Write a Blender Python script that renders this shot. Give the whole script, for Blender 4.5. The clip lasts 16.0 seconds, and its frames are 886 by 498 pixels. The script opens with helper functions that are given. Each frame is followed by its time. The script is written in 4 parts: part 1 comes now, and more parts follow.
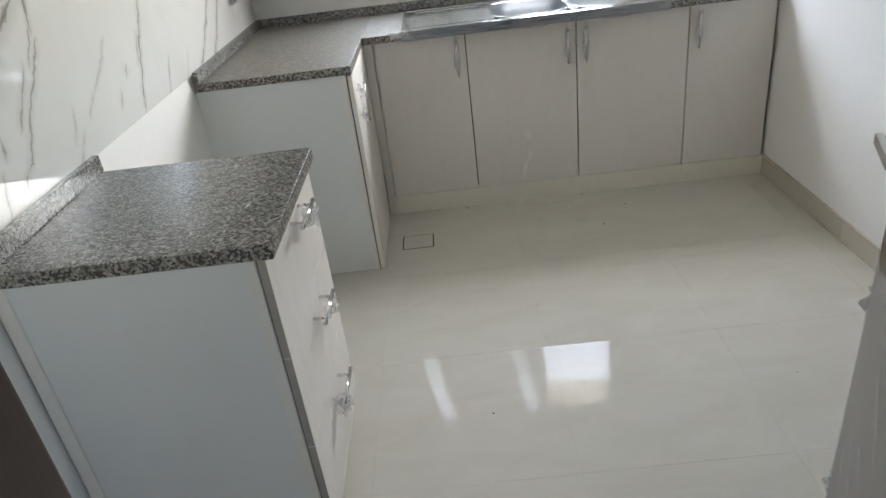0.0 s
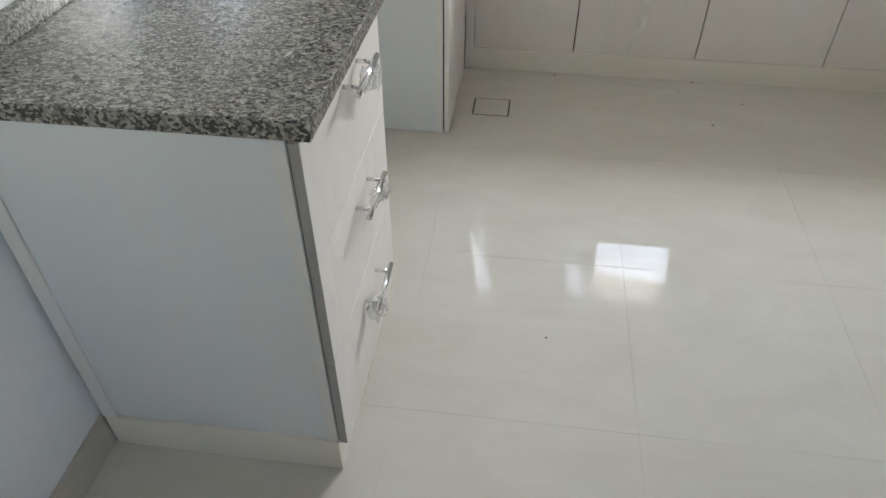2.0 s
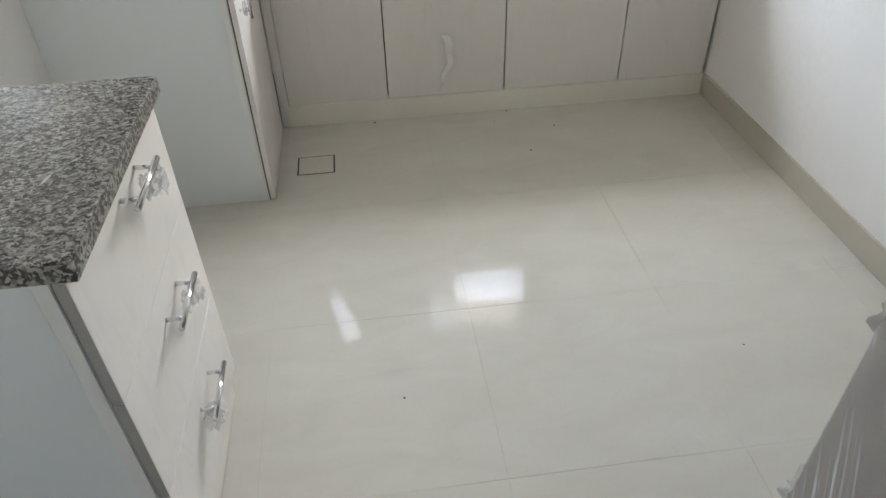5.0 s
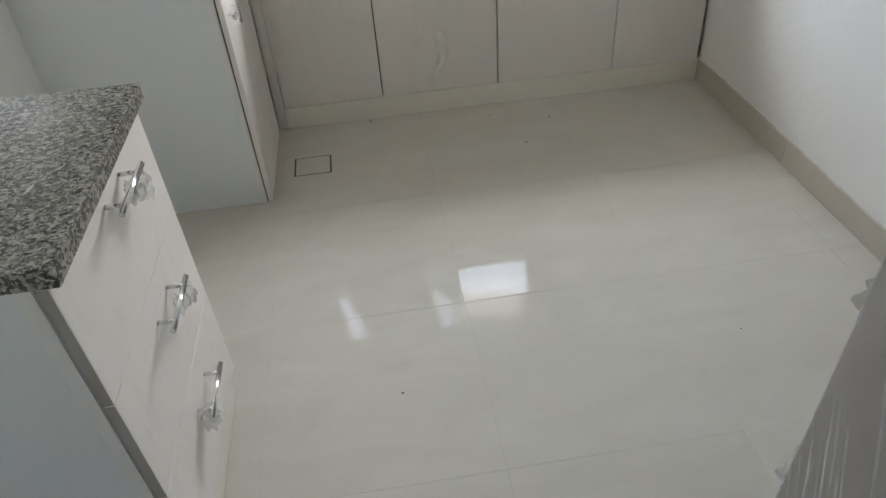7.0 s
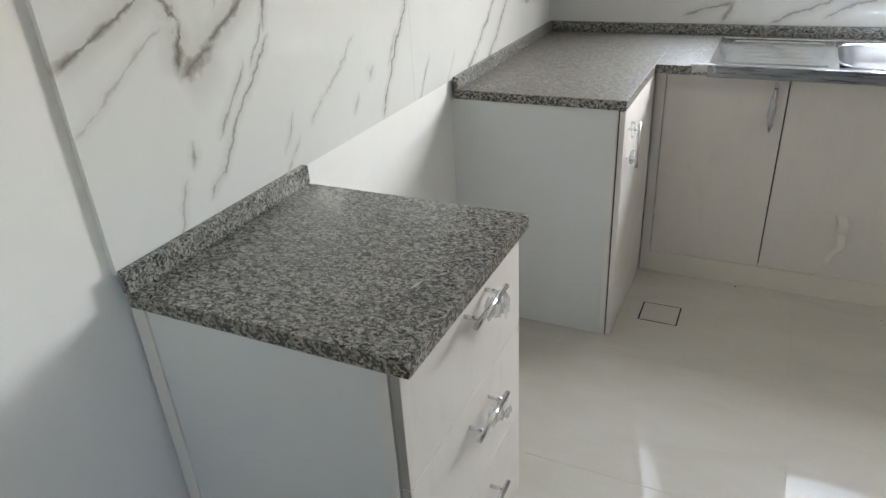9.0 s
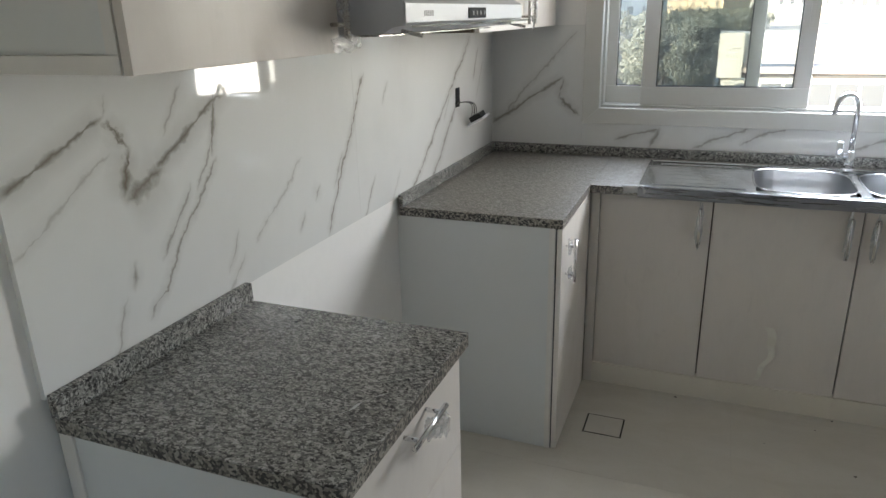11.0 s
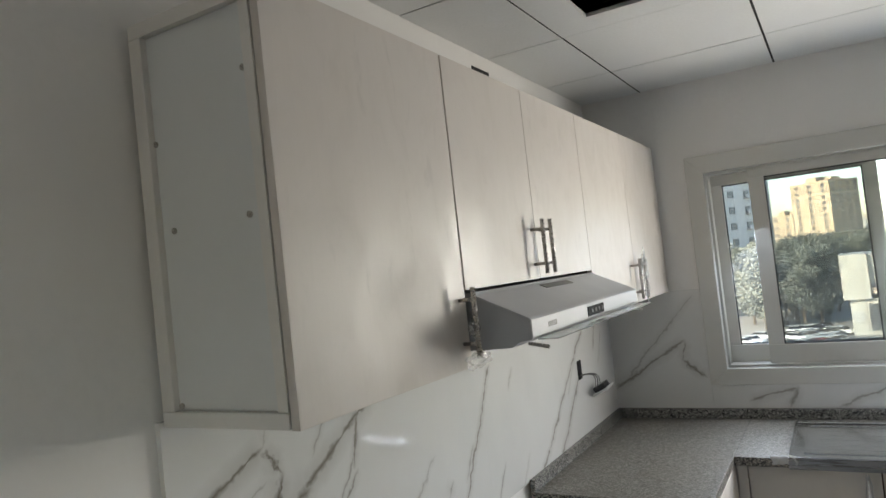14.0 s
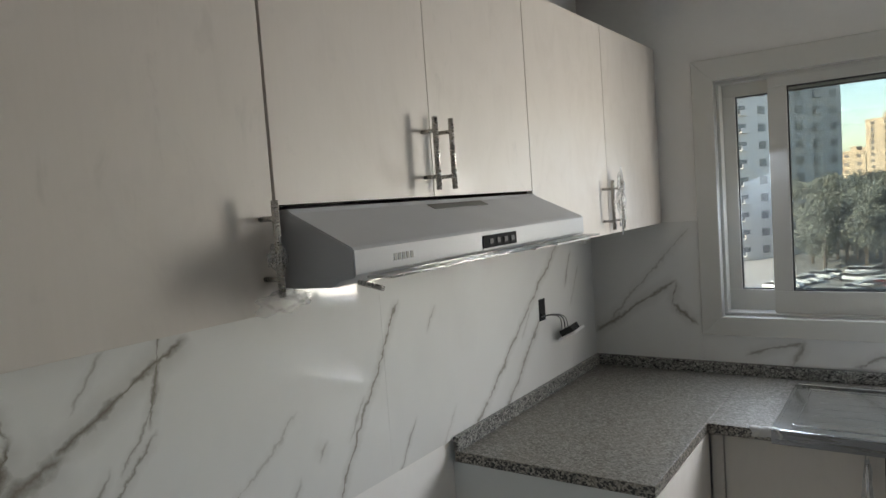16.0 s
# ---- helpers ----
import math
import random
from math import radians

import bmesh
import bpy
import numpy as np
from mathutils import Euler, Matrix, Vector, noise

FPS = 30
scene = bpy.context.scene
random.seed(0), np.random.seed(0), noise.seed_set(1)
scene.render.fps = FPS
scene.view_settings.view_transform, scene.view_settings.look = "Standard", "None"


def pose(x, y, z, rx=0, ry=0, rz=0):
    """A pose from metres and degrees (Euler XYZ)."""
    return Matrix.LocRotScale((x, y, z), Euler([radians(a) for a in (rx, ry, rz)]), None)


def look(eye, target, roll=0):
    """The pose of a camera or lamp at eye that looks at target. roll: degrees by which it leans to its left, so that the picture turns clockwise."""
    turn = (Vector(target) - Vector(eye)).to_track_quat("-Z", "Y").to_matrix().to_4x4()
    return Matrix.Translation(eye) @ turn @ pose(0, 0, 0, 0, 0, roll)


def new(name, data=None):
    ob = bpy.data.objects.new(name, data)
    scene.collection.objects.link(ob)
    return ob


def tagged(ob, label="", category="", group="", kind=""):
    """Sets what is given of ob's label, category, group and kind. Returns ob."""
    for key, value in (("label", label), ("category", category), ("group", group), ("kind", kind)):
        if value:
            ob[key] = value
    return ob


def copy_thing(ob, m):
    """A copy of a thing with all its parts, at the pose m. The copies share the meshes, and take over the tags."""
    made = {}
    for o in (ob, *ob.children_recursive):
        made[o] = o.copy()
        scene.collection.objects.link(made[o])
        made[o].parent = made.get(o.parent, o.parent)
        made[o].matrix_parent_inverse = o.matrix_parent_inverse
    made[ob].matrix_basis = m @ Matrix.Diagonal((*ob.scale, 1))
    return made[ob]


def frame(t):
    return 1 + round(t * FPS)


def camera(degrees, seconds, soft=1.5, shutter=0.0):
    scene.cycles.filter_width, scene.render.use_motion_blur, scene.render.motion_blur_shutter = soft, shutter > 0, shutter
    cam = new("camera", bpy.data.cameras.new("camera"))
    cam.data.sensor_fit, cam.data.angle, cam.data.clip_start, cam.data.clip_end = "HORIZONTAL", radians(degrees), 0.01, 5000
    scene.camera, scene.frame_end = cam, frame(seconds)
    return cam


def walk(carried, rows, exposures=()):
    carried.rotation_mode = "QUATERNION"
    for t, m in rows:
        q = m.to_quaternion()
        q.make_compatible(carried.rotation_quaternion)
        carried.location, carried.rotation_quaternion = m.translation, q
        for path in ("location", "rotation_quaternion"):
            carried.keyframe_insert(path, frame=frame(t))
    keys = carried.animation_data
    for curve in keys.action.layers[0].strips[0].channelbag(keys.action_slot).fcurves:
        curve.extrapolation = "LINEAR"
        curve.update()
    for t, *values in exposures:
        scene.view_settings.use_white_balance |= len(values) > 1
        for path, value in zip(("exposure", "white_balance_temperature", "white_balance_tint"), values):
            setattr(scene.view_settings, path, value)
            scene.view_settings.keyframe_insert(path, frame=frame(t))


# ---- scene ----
cam = camera(66.0, 16.0)
PATH = [
    (0, (0.976, 2.903, 1.515), (0.916, 4.664, 0.568), -7.3),
    (0.5, (1.033, 2.997, 1.458), (0.888, 4.527, 0.178), -8.0),
    (1, (1.015, 3.119, 1.43), (0.757, 4.48, -0.013), -7.7),
    (1.5, (0.922, 3.256, 1.424), (0.775, 4.717, 0.066), -3.1),
    (2, (0.898, 3.294, 1.422), (0.698, 4.787, 0.106), -0.1),
    (2.5, (0.934, 3.336, 1.415), (0.764, 4.789, 0.052), -0.1),
    (3, (0.954, 3.362, 1.423), (0.891, 4.879, 0.122), -0.2),
    (3.5, (0.971, 3.379, 1.426), (1.114, 4.917, 0.156), 0.7),
    (3.7, (0.975, 3.369, 1.435), (1.161, 4.92, 0.187), 0.5),
    (5.8, (1.027, 3.388, 1.469), (1.217, 4.93, 0.21), -3.1),
    (6, (1.041, 3.366, 1.467), (1.255, 4.903, 0.205), -3.3),
    (6.5, (1.044, 3.359, 1.471), (1.202, 4.905, 0.212), -4.5),
    (7, (1.039, 3.364, 1.468), (1.185, 4.911, 0.209), -4.5),
    (7.5, (1.037, 3.359, 1.471), (1.098, 4.915, 0.215), -5.5),
    (8, (1.014, 3.367, 1.48), (0.814, 4.925, 0.242), -7.1),
    (8.5, (1.002, 3.389, 1.514), (0.345, 4.914, 0.4), -6.6),
    (9, (1.029, 3.389, 1.547), (0.232, 4.973, 0.622), -3.4),
    (9.2, (1.04, 3.372, 1.552), (0.237, 4.996, 0.704), -3.1),
    (11.3, (1.058, 3.377, 1.591), (0.358, 5.144, 0.969), -1.2),
    (11.5, (1.056, 3.374, 1.593), (0.31, 5.134, 1.006), -1.5),
    (12, (1.058, 3.369, 1.629), (0.205, 5.131, 1.217), -1.9),
    (12.5, (1.067, 3.36, 1.669), (0.186, 5.143, 1.453), -1.9),
    (13, (1.071, 3.352, 1.691), (0.134, 5.119, 1.671), -3.3),
    (13.5, (1.063, 3.334, 1.709), (0.066, 5.064, 1.815), -3.6),
    (14, (1.052, 3.329, 1.734), (0.054, 5.06, 1.808), -6.3),
    (14.5, (1.035, 3.336, 1.74), (0.123, 5.114, 1.814), -7.0),
    (15, (1.011, 3.418, 1.715), (0.18, 5.235, 1.619), -7.4),
    (15.5, (1.113, 3.676, 1.707), (0.197, 5.451, 1.607), -4.8),
    (16, (1.171, 3.922, 1.678), (0.034, 5.561, 1.543), -4.1),
]

# ---- light ----
EXPOSE = [(0.0, 3.2), (1.5, 3.35), (3.0, 3.5), (6.0, 3.3), (7.0, 3.12), (8.0, 3.15), (8.5, 3.1), (9.0, 3.22), (11.5, 2.5), (12.0, 2.6), (12.5, 2.3), (13.0, 2.2), (13.5, 2.38), (14.0, 2.4), (14.5, 2.1), (15.0, 1.98), (15.5, 1.9), (16.0, 2.05)]
walk(cam, [(t, look(eye, target, roll)) for t, eye, target, roll in PATH], EXPOSE)

SUN_EL, SUN_AZ = 24.0, 215.0          # degrees; azimuth clockwise from +y
world = bpy.data.worlds.new("world")
scene.world = world
world.use_nodes = True
wn = world.node_tree.nodes
sky = wn.new("ShaderNodeTexSky")
sky.sky_type = "NISHITA"
sky.sun_disc = False
sky.sun_elevation = radians(SUN_EL)
sky.sun_rotation = radians(SUN_AZ)
sky.air_density, sky.dust_density, sky.ozone_density = 1.0, 0.8, 1.0
wn["Background"].inputs["Strength"].default_value = 0.15
world.node_tree.links.new(sky.outputs[0], wn["Background"].inputs["Color"])
sun_data = bpy.data.lights.new("sun", "SUN")
sun_data.energy, sun_data.angle, sun_data.color = 3.5, radians(0.5), (1.0, 0.92, 0.79)
sun = new("sun", sun_data)
sd = Vector((math.sin(radians(SUN_AZ)) * math.cos(radians(SUN_EL)), math.cos(radians(SUN_AZ)) * math.cos(radians(SUN_EL)), math.sin(radians(SUN_EL))))
sun.matrix_world = look(sd * 60, (0, 0, 0))
# daylight through the window: blue sky falling steeply through the open half, the pale
# soffit above it, warm light thrown up from the sunlit ground, a little through the
# tinted panes; the hall has an opening of its own


def daylight(at, target, w, h, watts, colour, spread=140):
    d = bpy.data.lights.new("daylight", "AREA")
    d.shape, d.size, d.size_y, d.spread = "RECTANGLE", w, h, radians(spread)
    d.energy, d.color = watts, colour
    new("daylight", d).matrix_world = look(at, target)


SKY_BLUE, GROUND_WARM = (0.80, 0.92, 1.11), (0.985, 0.92, 0.81)
daylight((1.70, 6.902, 1.485), (1.62, 6.1, 0.1), 0.45, 0.61, 2.25, SKY_BLUE, 125)
daylight((1.70, 6.902, 1.925), (1.60, 6.1, 0.5), 0.45, 0.25, 0.6, GROUND_WARM, 125)
daylight((1.69, 6.910, 1.60), (0.45, 5.3, 1.85), 0.46, 0.86, 2.5, GROUND_WARM, 108)
daylight((0.661, 6.902, 1.63), (1.2, 5.4, 0.2), 0.116, 0.74, 0.7, SKY_BLUE, 150)
daylight((1.300, 6.902, 1.62), (1.7, 5.4, 0.2), 0.124, 0.74, 0.65, SKY_BLUE, 150)


# ---- materials ----
class Mat:
    """A node material with short helpers."""

    def __init__(self, name, colour=(0.8, 0.8, 0.8), rough=0.5, metal=0.0, spec=0.5):
        self.m = bpy.data.materials.new(name)
        self.m.use_nodes = True
        self.t = self.m.node_tree
        self.b = self.t.nodes["Principled BSDF"]
        self.b.inputs["Base Color"].default_value = (*colour, 1)
        self.b.inputs["Roughness"].default_value = rough
        self.b.inputs["Metallic"].default_value = metal
        self.b.inputs["Specular IOR Level"].default_value = spec
        self._co = None

    def n(self, kind, **values):
        nd = self.t.nodes.new("ShaderNode" + kind)
        for k, v in values.items():
            setattr(nd, k, v)
        return nd

    def link(self, a, b):
        self.t.links.new(a, b)

    def put(self, socket, v):
        if isinstance(v, (int, float)):
            socket.default_value = v
        elif isinstance(v, (tuple, list)):
            socket.default_value = (*v, 1) if len(v) == 3 and len(socket.default_value) == 4 else v
        else:
            self.link(v, socket)

    @property
    def co(self):
        if self._co is None:
            self._co = self.n("TexCoord").outputs["Object"]
        return self._co

    def world_co(self):
        return self.n("NewGeometry").outputs["Position"]

    def scaled(self, s, co=None, rot=(0, 0, 0)):
        mp = self.n("Mapping")
        mp.inputs["Scale"].default_value = s
        mp.inputs["Rotation"].default_value = rot
        self.link(co or self.co, mp.inputs["Vector"])
        return mp.outputs[0]

    def noise(self, scale, detail=3.0, rough=0.55, co=None, dist=0.0):
        nd = self.n("TexNoise")
        self.link(co or self.co, nd.inputs["Vector"])
        nd.inputs["Scale"].default_value, nd.inputs["Detail"].default_value = scale, detail
        nd.inputs["Roughness"].default_value, nd.inputs["Distortion"].default_value = rough, dist
        return nd.outputs["Fac"]

    def ramp(self, fac, *stops):
        r = self.n("ValToRGB")
        els = r.color_ramp.elements
        while len(els) < len(stops):
            els.new(0.5)
        for e, (p, c) in zip(els, stops):
            e.position = p
            e.color = (c, c, c, 1) if isinstance(c, (int, float)) else (*c, 1)
        self.link(fac, r.inputs[0])
        return r.outputs[0]

    def mix(self, fac, a, b, mode="MIX"):
        m = self.n("Mix", data_type="RGBA", blend_type=mode)
        self.put(m.inputs[0], fac)
        self.put(m.inputs[6], a)
        self.put(m.inputs[7], b)
        return m.outputs[2]

    def math(self, op, a, b=0.0, c=0.0, clamp=False):
        m = self.n("Math", operation=op, use_clamp=clamp)
        for s, v in zip(m.inputs, (a, b, c)):
            self.put(s, v)
        return m.outputs[0]

    def bump(self, height, strength=0.1, distance=0.01):
        bp = self.n("Bump")
        bp.inputs["Strength"].default_value, bp.inputs["Distance"].default_value = strength, distance
        self.link(height, bp.inputs["Height"])
        self.link(bp.outputs[0], self.b.inputs["Normal"])

    def colour(self, v):
        self.put(self.b.inputs["Base Color"], v)

    def rough(self, v):
        self.put(self.b.inputs["Roughness"], v)


def tint(c, f):
    return tuple(min(1.0, v * f) for v in c)


def painted(name, c, rough, grain=60.0, amount=0.04, bump=0.03, stain=0.05):
    """Plain paint or laminate: fine grain, a broad uneven tone and slight relief."""
    m = Mat(name, c, rough)
    big = m.noise(2.2, 4)
    fine = m.noise(grain, 2)
    col = m.mix(m.ramp(big, (0.35, 0.0), (0.75, 1.0)), c, tint(c, 1 - stain))
    m.colour(m.mix(m.ramp(fine, (0.4, 0.0), (0.7, 1.0)), col, tint(c, 1 - amount)))
    m.rough(m.ramp(m.noise(7, 3), (0.3, max(0.02, rough - 0.06)), (0.7, min(1, rough + 0.06))))
    m.bump(fine, bump, 0.002)
    return m.m


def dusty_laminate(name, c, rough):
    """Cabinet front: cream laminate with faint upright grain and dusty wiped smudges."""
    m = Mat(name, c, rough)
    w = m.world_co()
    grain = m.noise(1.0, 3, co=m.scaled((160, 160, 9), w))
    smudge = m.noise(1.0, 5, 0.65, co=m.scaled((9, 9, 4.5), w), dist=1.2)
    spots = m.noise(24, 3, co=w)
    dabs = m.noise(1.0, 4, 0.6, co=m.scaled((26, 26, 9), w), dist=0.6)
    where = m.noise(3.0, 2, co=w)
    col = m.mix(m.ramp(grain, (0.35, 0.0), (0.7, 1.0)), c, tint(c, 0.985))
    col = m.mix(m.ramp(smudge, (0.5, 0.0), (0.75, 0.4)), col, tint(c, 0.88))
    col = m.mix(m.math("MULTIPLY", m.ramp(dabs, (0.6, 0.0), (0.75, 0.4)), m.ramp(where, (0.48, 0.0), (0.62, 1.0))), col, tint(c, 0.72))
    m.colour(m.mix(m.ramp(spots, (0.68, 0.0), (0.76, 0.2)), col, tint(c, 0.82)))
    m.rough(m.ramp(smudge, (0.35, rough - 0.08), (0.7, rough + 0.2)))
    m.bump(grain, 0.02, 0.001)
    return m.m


def granite(name="granite", dusty=0.3):
    m = Mat(name, rough=0.16)
    w = m.world_co()
    warp = m.mix(0.012, w, m.noise(80, 2, co=w))
    flakes = []
    for size, turn in (((125, 235, 180), 0.2), ((300, 380, 360), -0.3)):
        v = m.n("TexVoronoi", feature="F1")
        m.link(m.scaled(size, warp, (0, 0, turn)), v.inputs["Vector"])
        v.inputs["Scale"].default_value = 1.0
        sep = m.n("SeparateColor")
        m.link(v.outputs["Color"], sep.inputs[0])
        flakes.append(sep)
    pale = m.ramp(flakes[0].outputs[0], (0.0, (0.10, 0.10, 0.097)), (0.3, (0.18, 0.18, 0.17)),
                  (0.6, (0.27, 0.268, 0.25)), (1.0, (0.42, 0.41, 0.385)))
    cloud = m.noise(95, 3, 0.6, co=m.scaled((0.75, 1.35, 1.1), w, (0, 0, 0.2)))
    dark = m.math("MULTIPLY", m.ramp(flakes[0].outputs[1], (0.52, 0.0), (0.6, 1.0)), m.ramp(cloud, (0.42, 0.15), (0.58, 1.0)))
    flake = m.mix(dark, pale, (0.016, 0.017, 0.019))
    flake = m.mix(m.ramp(flakes[1].outputs[0], (0.84, 0.0), (0.88, 0.8)), flake, (0.04, 0.04, 0.042))
    flake = m.mix(m.ramp(flakes[1].outputs[1], (0.88, 0.0), (0.92, 0.7)), flake, (0.50, 0.49, 0.46))
    dust = m.noise(3.2, 3, 0.5, co=w)
    m.colour(m.mix(m.ramp(dust, (0.36, dusty * 0.72), (0.6, dusty)), flake, (0.26, 0.225, 0.175)))
    m.rough(m.ramp(dust, (0.35, 0.12 + 0.8 * dusty), (0.75, 0.26 + 0.6 * dusty)))
    m.bump(flakes[0].outputs[1], 0.04, 0.001)
    return m.m


def granite_edge():
    """Sawn and roughly polished edge, darker and browner than the top."""
    m = Mat("granite_edge", rough=0.4)
    w = m.world_co()
    v1 = m.n("TexVoronoi", feature="F1")
    m.link(m.scaled((190, 190, 190), w), v1.inputs["Vector"])
    v1.inputs["Scale"].default_value = 1.0
    sep = m.n("SeparateColor")
    m.link(v1.outputs["Color"], sep.inputs[0])
    m.colour(m.ramp(sep.outputs[0], (0.0, (0.02, 0.02, 0.02)), (0.35, (0.06, 0.055, 0.05)), (0.5, (0.2, 0.185, 0.16)), (1.0, (0.42, 0.39, 0.34))))
    m.bump(m.noise(120, 3, co=w), 0.25, 0.002)
    return m.m


def marble(name, axis, veins):
    """White polished marble-look tile. veins: u0, v0, u1, v1, half width, strength, jag, in metres along the wall and up."""
    c = (0.74, 0.735, 0.715)
    m = Mat(name, c, 0.06, 0.0, 0.38)
    w = m.world_co()
    sep = m.n("SeparateXYZ")
    m.link(w, sep.inputs[0])
    jag1 = m.math("SUBTRACT", m.noise(9, 3, 0.6, co=w), 0.5)
    jag2 = m.math("SUBTRACT", m.noise(34, 4, 0.7, co=w), 0.5)
    jag = m.math("ADD", m.math("MULTIPLY", jag1, 0.09), m.math("MULTIPLY", jag2, 0.05))
    width = m.ramp(m.noise(16, 3, co=w), (0.32, 0.15), (0.72, 1.5))
    u, v = sep.outputs[axis], sep.outputs[2]
    total = None
    for u0, v0, u1, v1, hw, strength, jf in veins:
        ln = math.hypot(u1 - u0, v1 - v0)
        du, dv = (u1 - u0) / ln, (v1 - v0) / ln
        along = m.math("ADD", m.math("MULTIPLY", u, du), m.math("MULTIPLY_ADD", v, dv, -(u0 * du + v0 * dv)))
        across = m.math("ADD", m.math("MULTIPLY", u, -dv), m.math("MULTIPLY_ADD", v, du, u0 * dv - v0 * du))
        across = m.math("ABSOLUTE", m.math("MULTIPLY_ADD", jag, jf, across))
        line = m.math("SUBTRACT", 1.0, m.math("DIVIDE", across, m.math("MULTIPLY", width, hw * 1.55)), clamp=True)
        ends = m.math("MULTIPLY", m.math("MULTIPLY_ADD", along, 30.0, 0.3, clamp=True), m.math("MULTIPLY_ADD", along, -30.0, ln * 30.0 + 0.3, clamp=True))
        line = m.math("MULTIPLY", m.math("MULTIPLY", line, ends), strength)
        halo = m.math("MULTIPLY", m.math("MULTIPLY", m.math("SUBTRACT", 1.0, m.math("DIVIDE", across, hw * 4.0), clamp=True), ends), strength * 0.3)
        line = m.math("MAXIMUM", line, halo)
        total = line if total is None else m.math("MAXIMUM", total, line)
    soft = m.n("TexNoise")
    m.link(m.scaled((2.2, 2.2, 1.4), w, (0.75, 0, 0)), soft.inputs["Vector"])
    soft.inputs["Scale"].default_value, soft.inputs["Detail"].default_value = 2.0, 5.0
    base = m.mix(m.ramp(soft.outputs["Fac"], (0.45, 0.0), (0.7, 0.5)), c, tint(c, 0.9))
    m.colour(m.mix(total, base, (0.17, 0.145, 0.11)))
    m.rough(m.ramp(m.noise(12, 3, co=w), (0.3, 0.015), (0.8, 0.06)))
    return m.m


def floor_tile_mat():
    m = Mat("polished_porcelain", rough=0.03, spec=0.034)
    w = m.world_co()
    rnd = m.n("ObjectInfo").outputs["Random"]
    cloud = m.noise(1.0, 6, 0.62, co=m.scaled((3.2, 7, 5), w), dist=0.7)
    fine = m.noise(70, 3, co=w)
    c = m.mix(m.ramp(cloud, (0.3, 0.0), (0.75, 1.0)), (0.61, 0.582, 0.52), (0.545, 0.512, 0.445))
    c = m.mix(m.ramp(fine, (0.55, 0.0), (0.75, 0.25)), c, (0.50, 0.465, 0.40))
    c = m.mix(m.math("MULTIPLY", rnd, 0.12), c, (0.57, 0.535, 0.46))
    dust = m.noise(2.5, 6, 0.7, co=w)
    m.colour(c)
    m.rough(m.ramp(dust, (0.4, 0.002), (0.75, 0.018)))
    m.bump(m.math("ADD", m.noise(5, 2, co=w), m.math("MULTIPLY", m.noise(26, 2, co=w), 0.06)), 0.05, 0.01)
    return m.m


def brushed(name, c, rough, aniso=(300, 8, 300)):
    m = Mat(name, c, rough, 1.0)
    g = m.noise(1.0, 2, co=m.scaled(aniso, m.world_co()))
    m.rough(m.ramp(g, (0.3, max(0.03, rough - 0.08)), (0.7, rough + 0.08)))
    m.bump(g, 0.01, 0.001)
    return m.m


def wood(name, a, b):
    m = Mat(name, a, 0.4)
    w = m.world_co()
    g = m.noise(1.0, 6, 0.62, co=m.scaled((26, 26, 1.3), w), dist=0.9)
    f = m.noise(1.0, 3, co=m.scaled((240, 240, 6), w))
    col = m.mix(m.ramp(g, (0.3, 0.0), (0.7, 1.0)), a, b)
    m.colour(m.mix(m.ramp(f, (0.45, 0.0), (0.7, 0.5)), col, tint(b, 0.6)))
    m.bump(f, 0.1, 0.001)
    return m.m


def film_mat(name, veil, streak):
    """Thin clear plastic: mostly see-through, glossy, with milky wrinkles."""
    m = Mat(name, (0.72, 0.72, 0.71), 0.2)
    turned = m.scaled((1, 1, 1), m.co, (0.0, radians(52), 0.0))
    wr = m.noise(1.0, 4, 0.6, co=m.scaled((5, 5, 38), turned), dist=0.9)
    fine = m.noise(1.0, 4, 0.65, co=m.scaled((3, 3, 48), turned), dist=0.6)
    big = m.noise(3.2, 3, co=m.co)
    tr = m.n("BsdfTransparent")
    sh = m.n("MixShader")
    milk = m.math("MULTIPLY", m.ramp(fine, (0.5, 0.0), (0.62, 1.0)), m.ramp(big, (0.38, 0.2), (0.62, 1.0)))
    m.put(sh.inputs[0], m.math("MULTIPLY_ADD", milk, streak, veil))
    m.link(tr.outputs[0], sh.inputs[1])
    m.link(m.b.outputs[0], sh.inputs[2])
    m.link(sh.outputs[0], m.t.nodes["Material Output"].inputs["Surface"])
    m.bump(m.math("ADD", wr, m.math("MULTIPLY", fine, 0.35)), 0.3, 0.004)
    return m.m


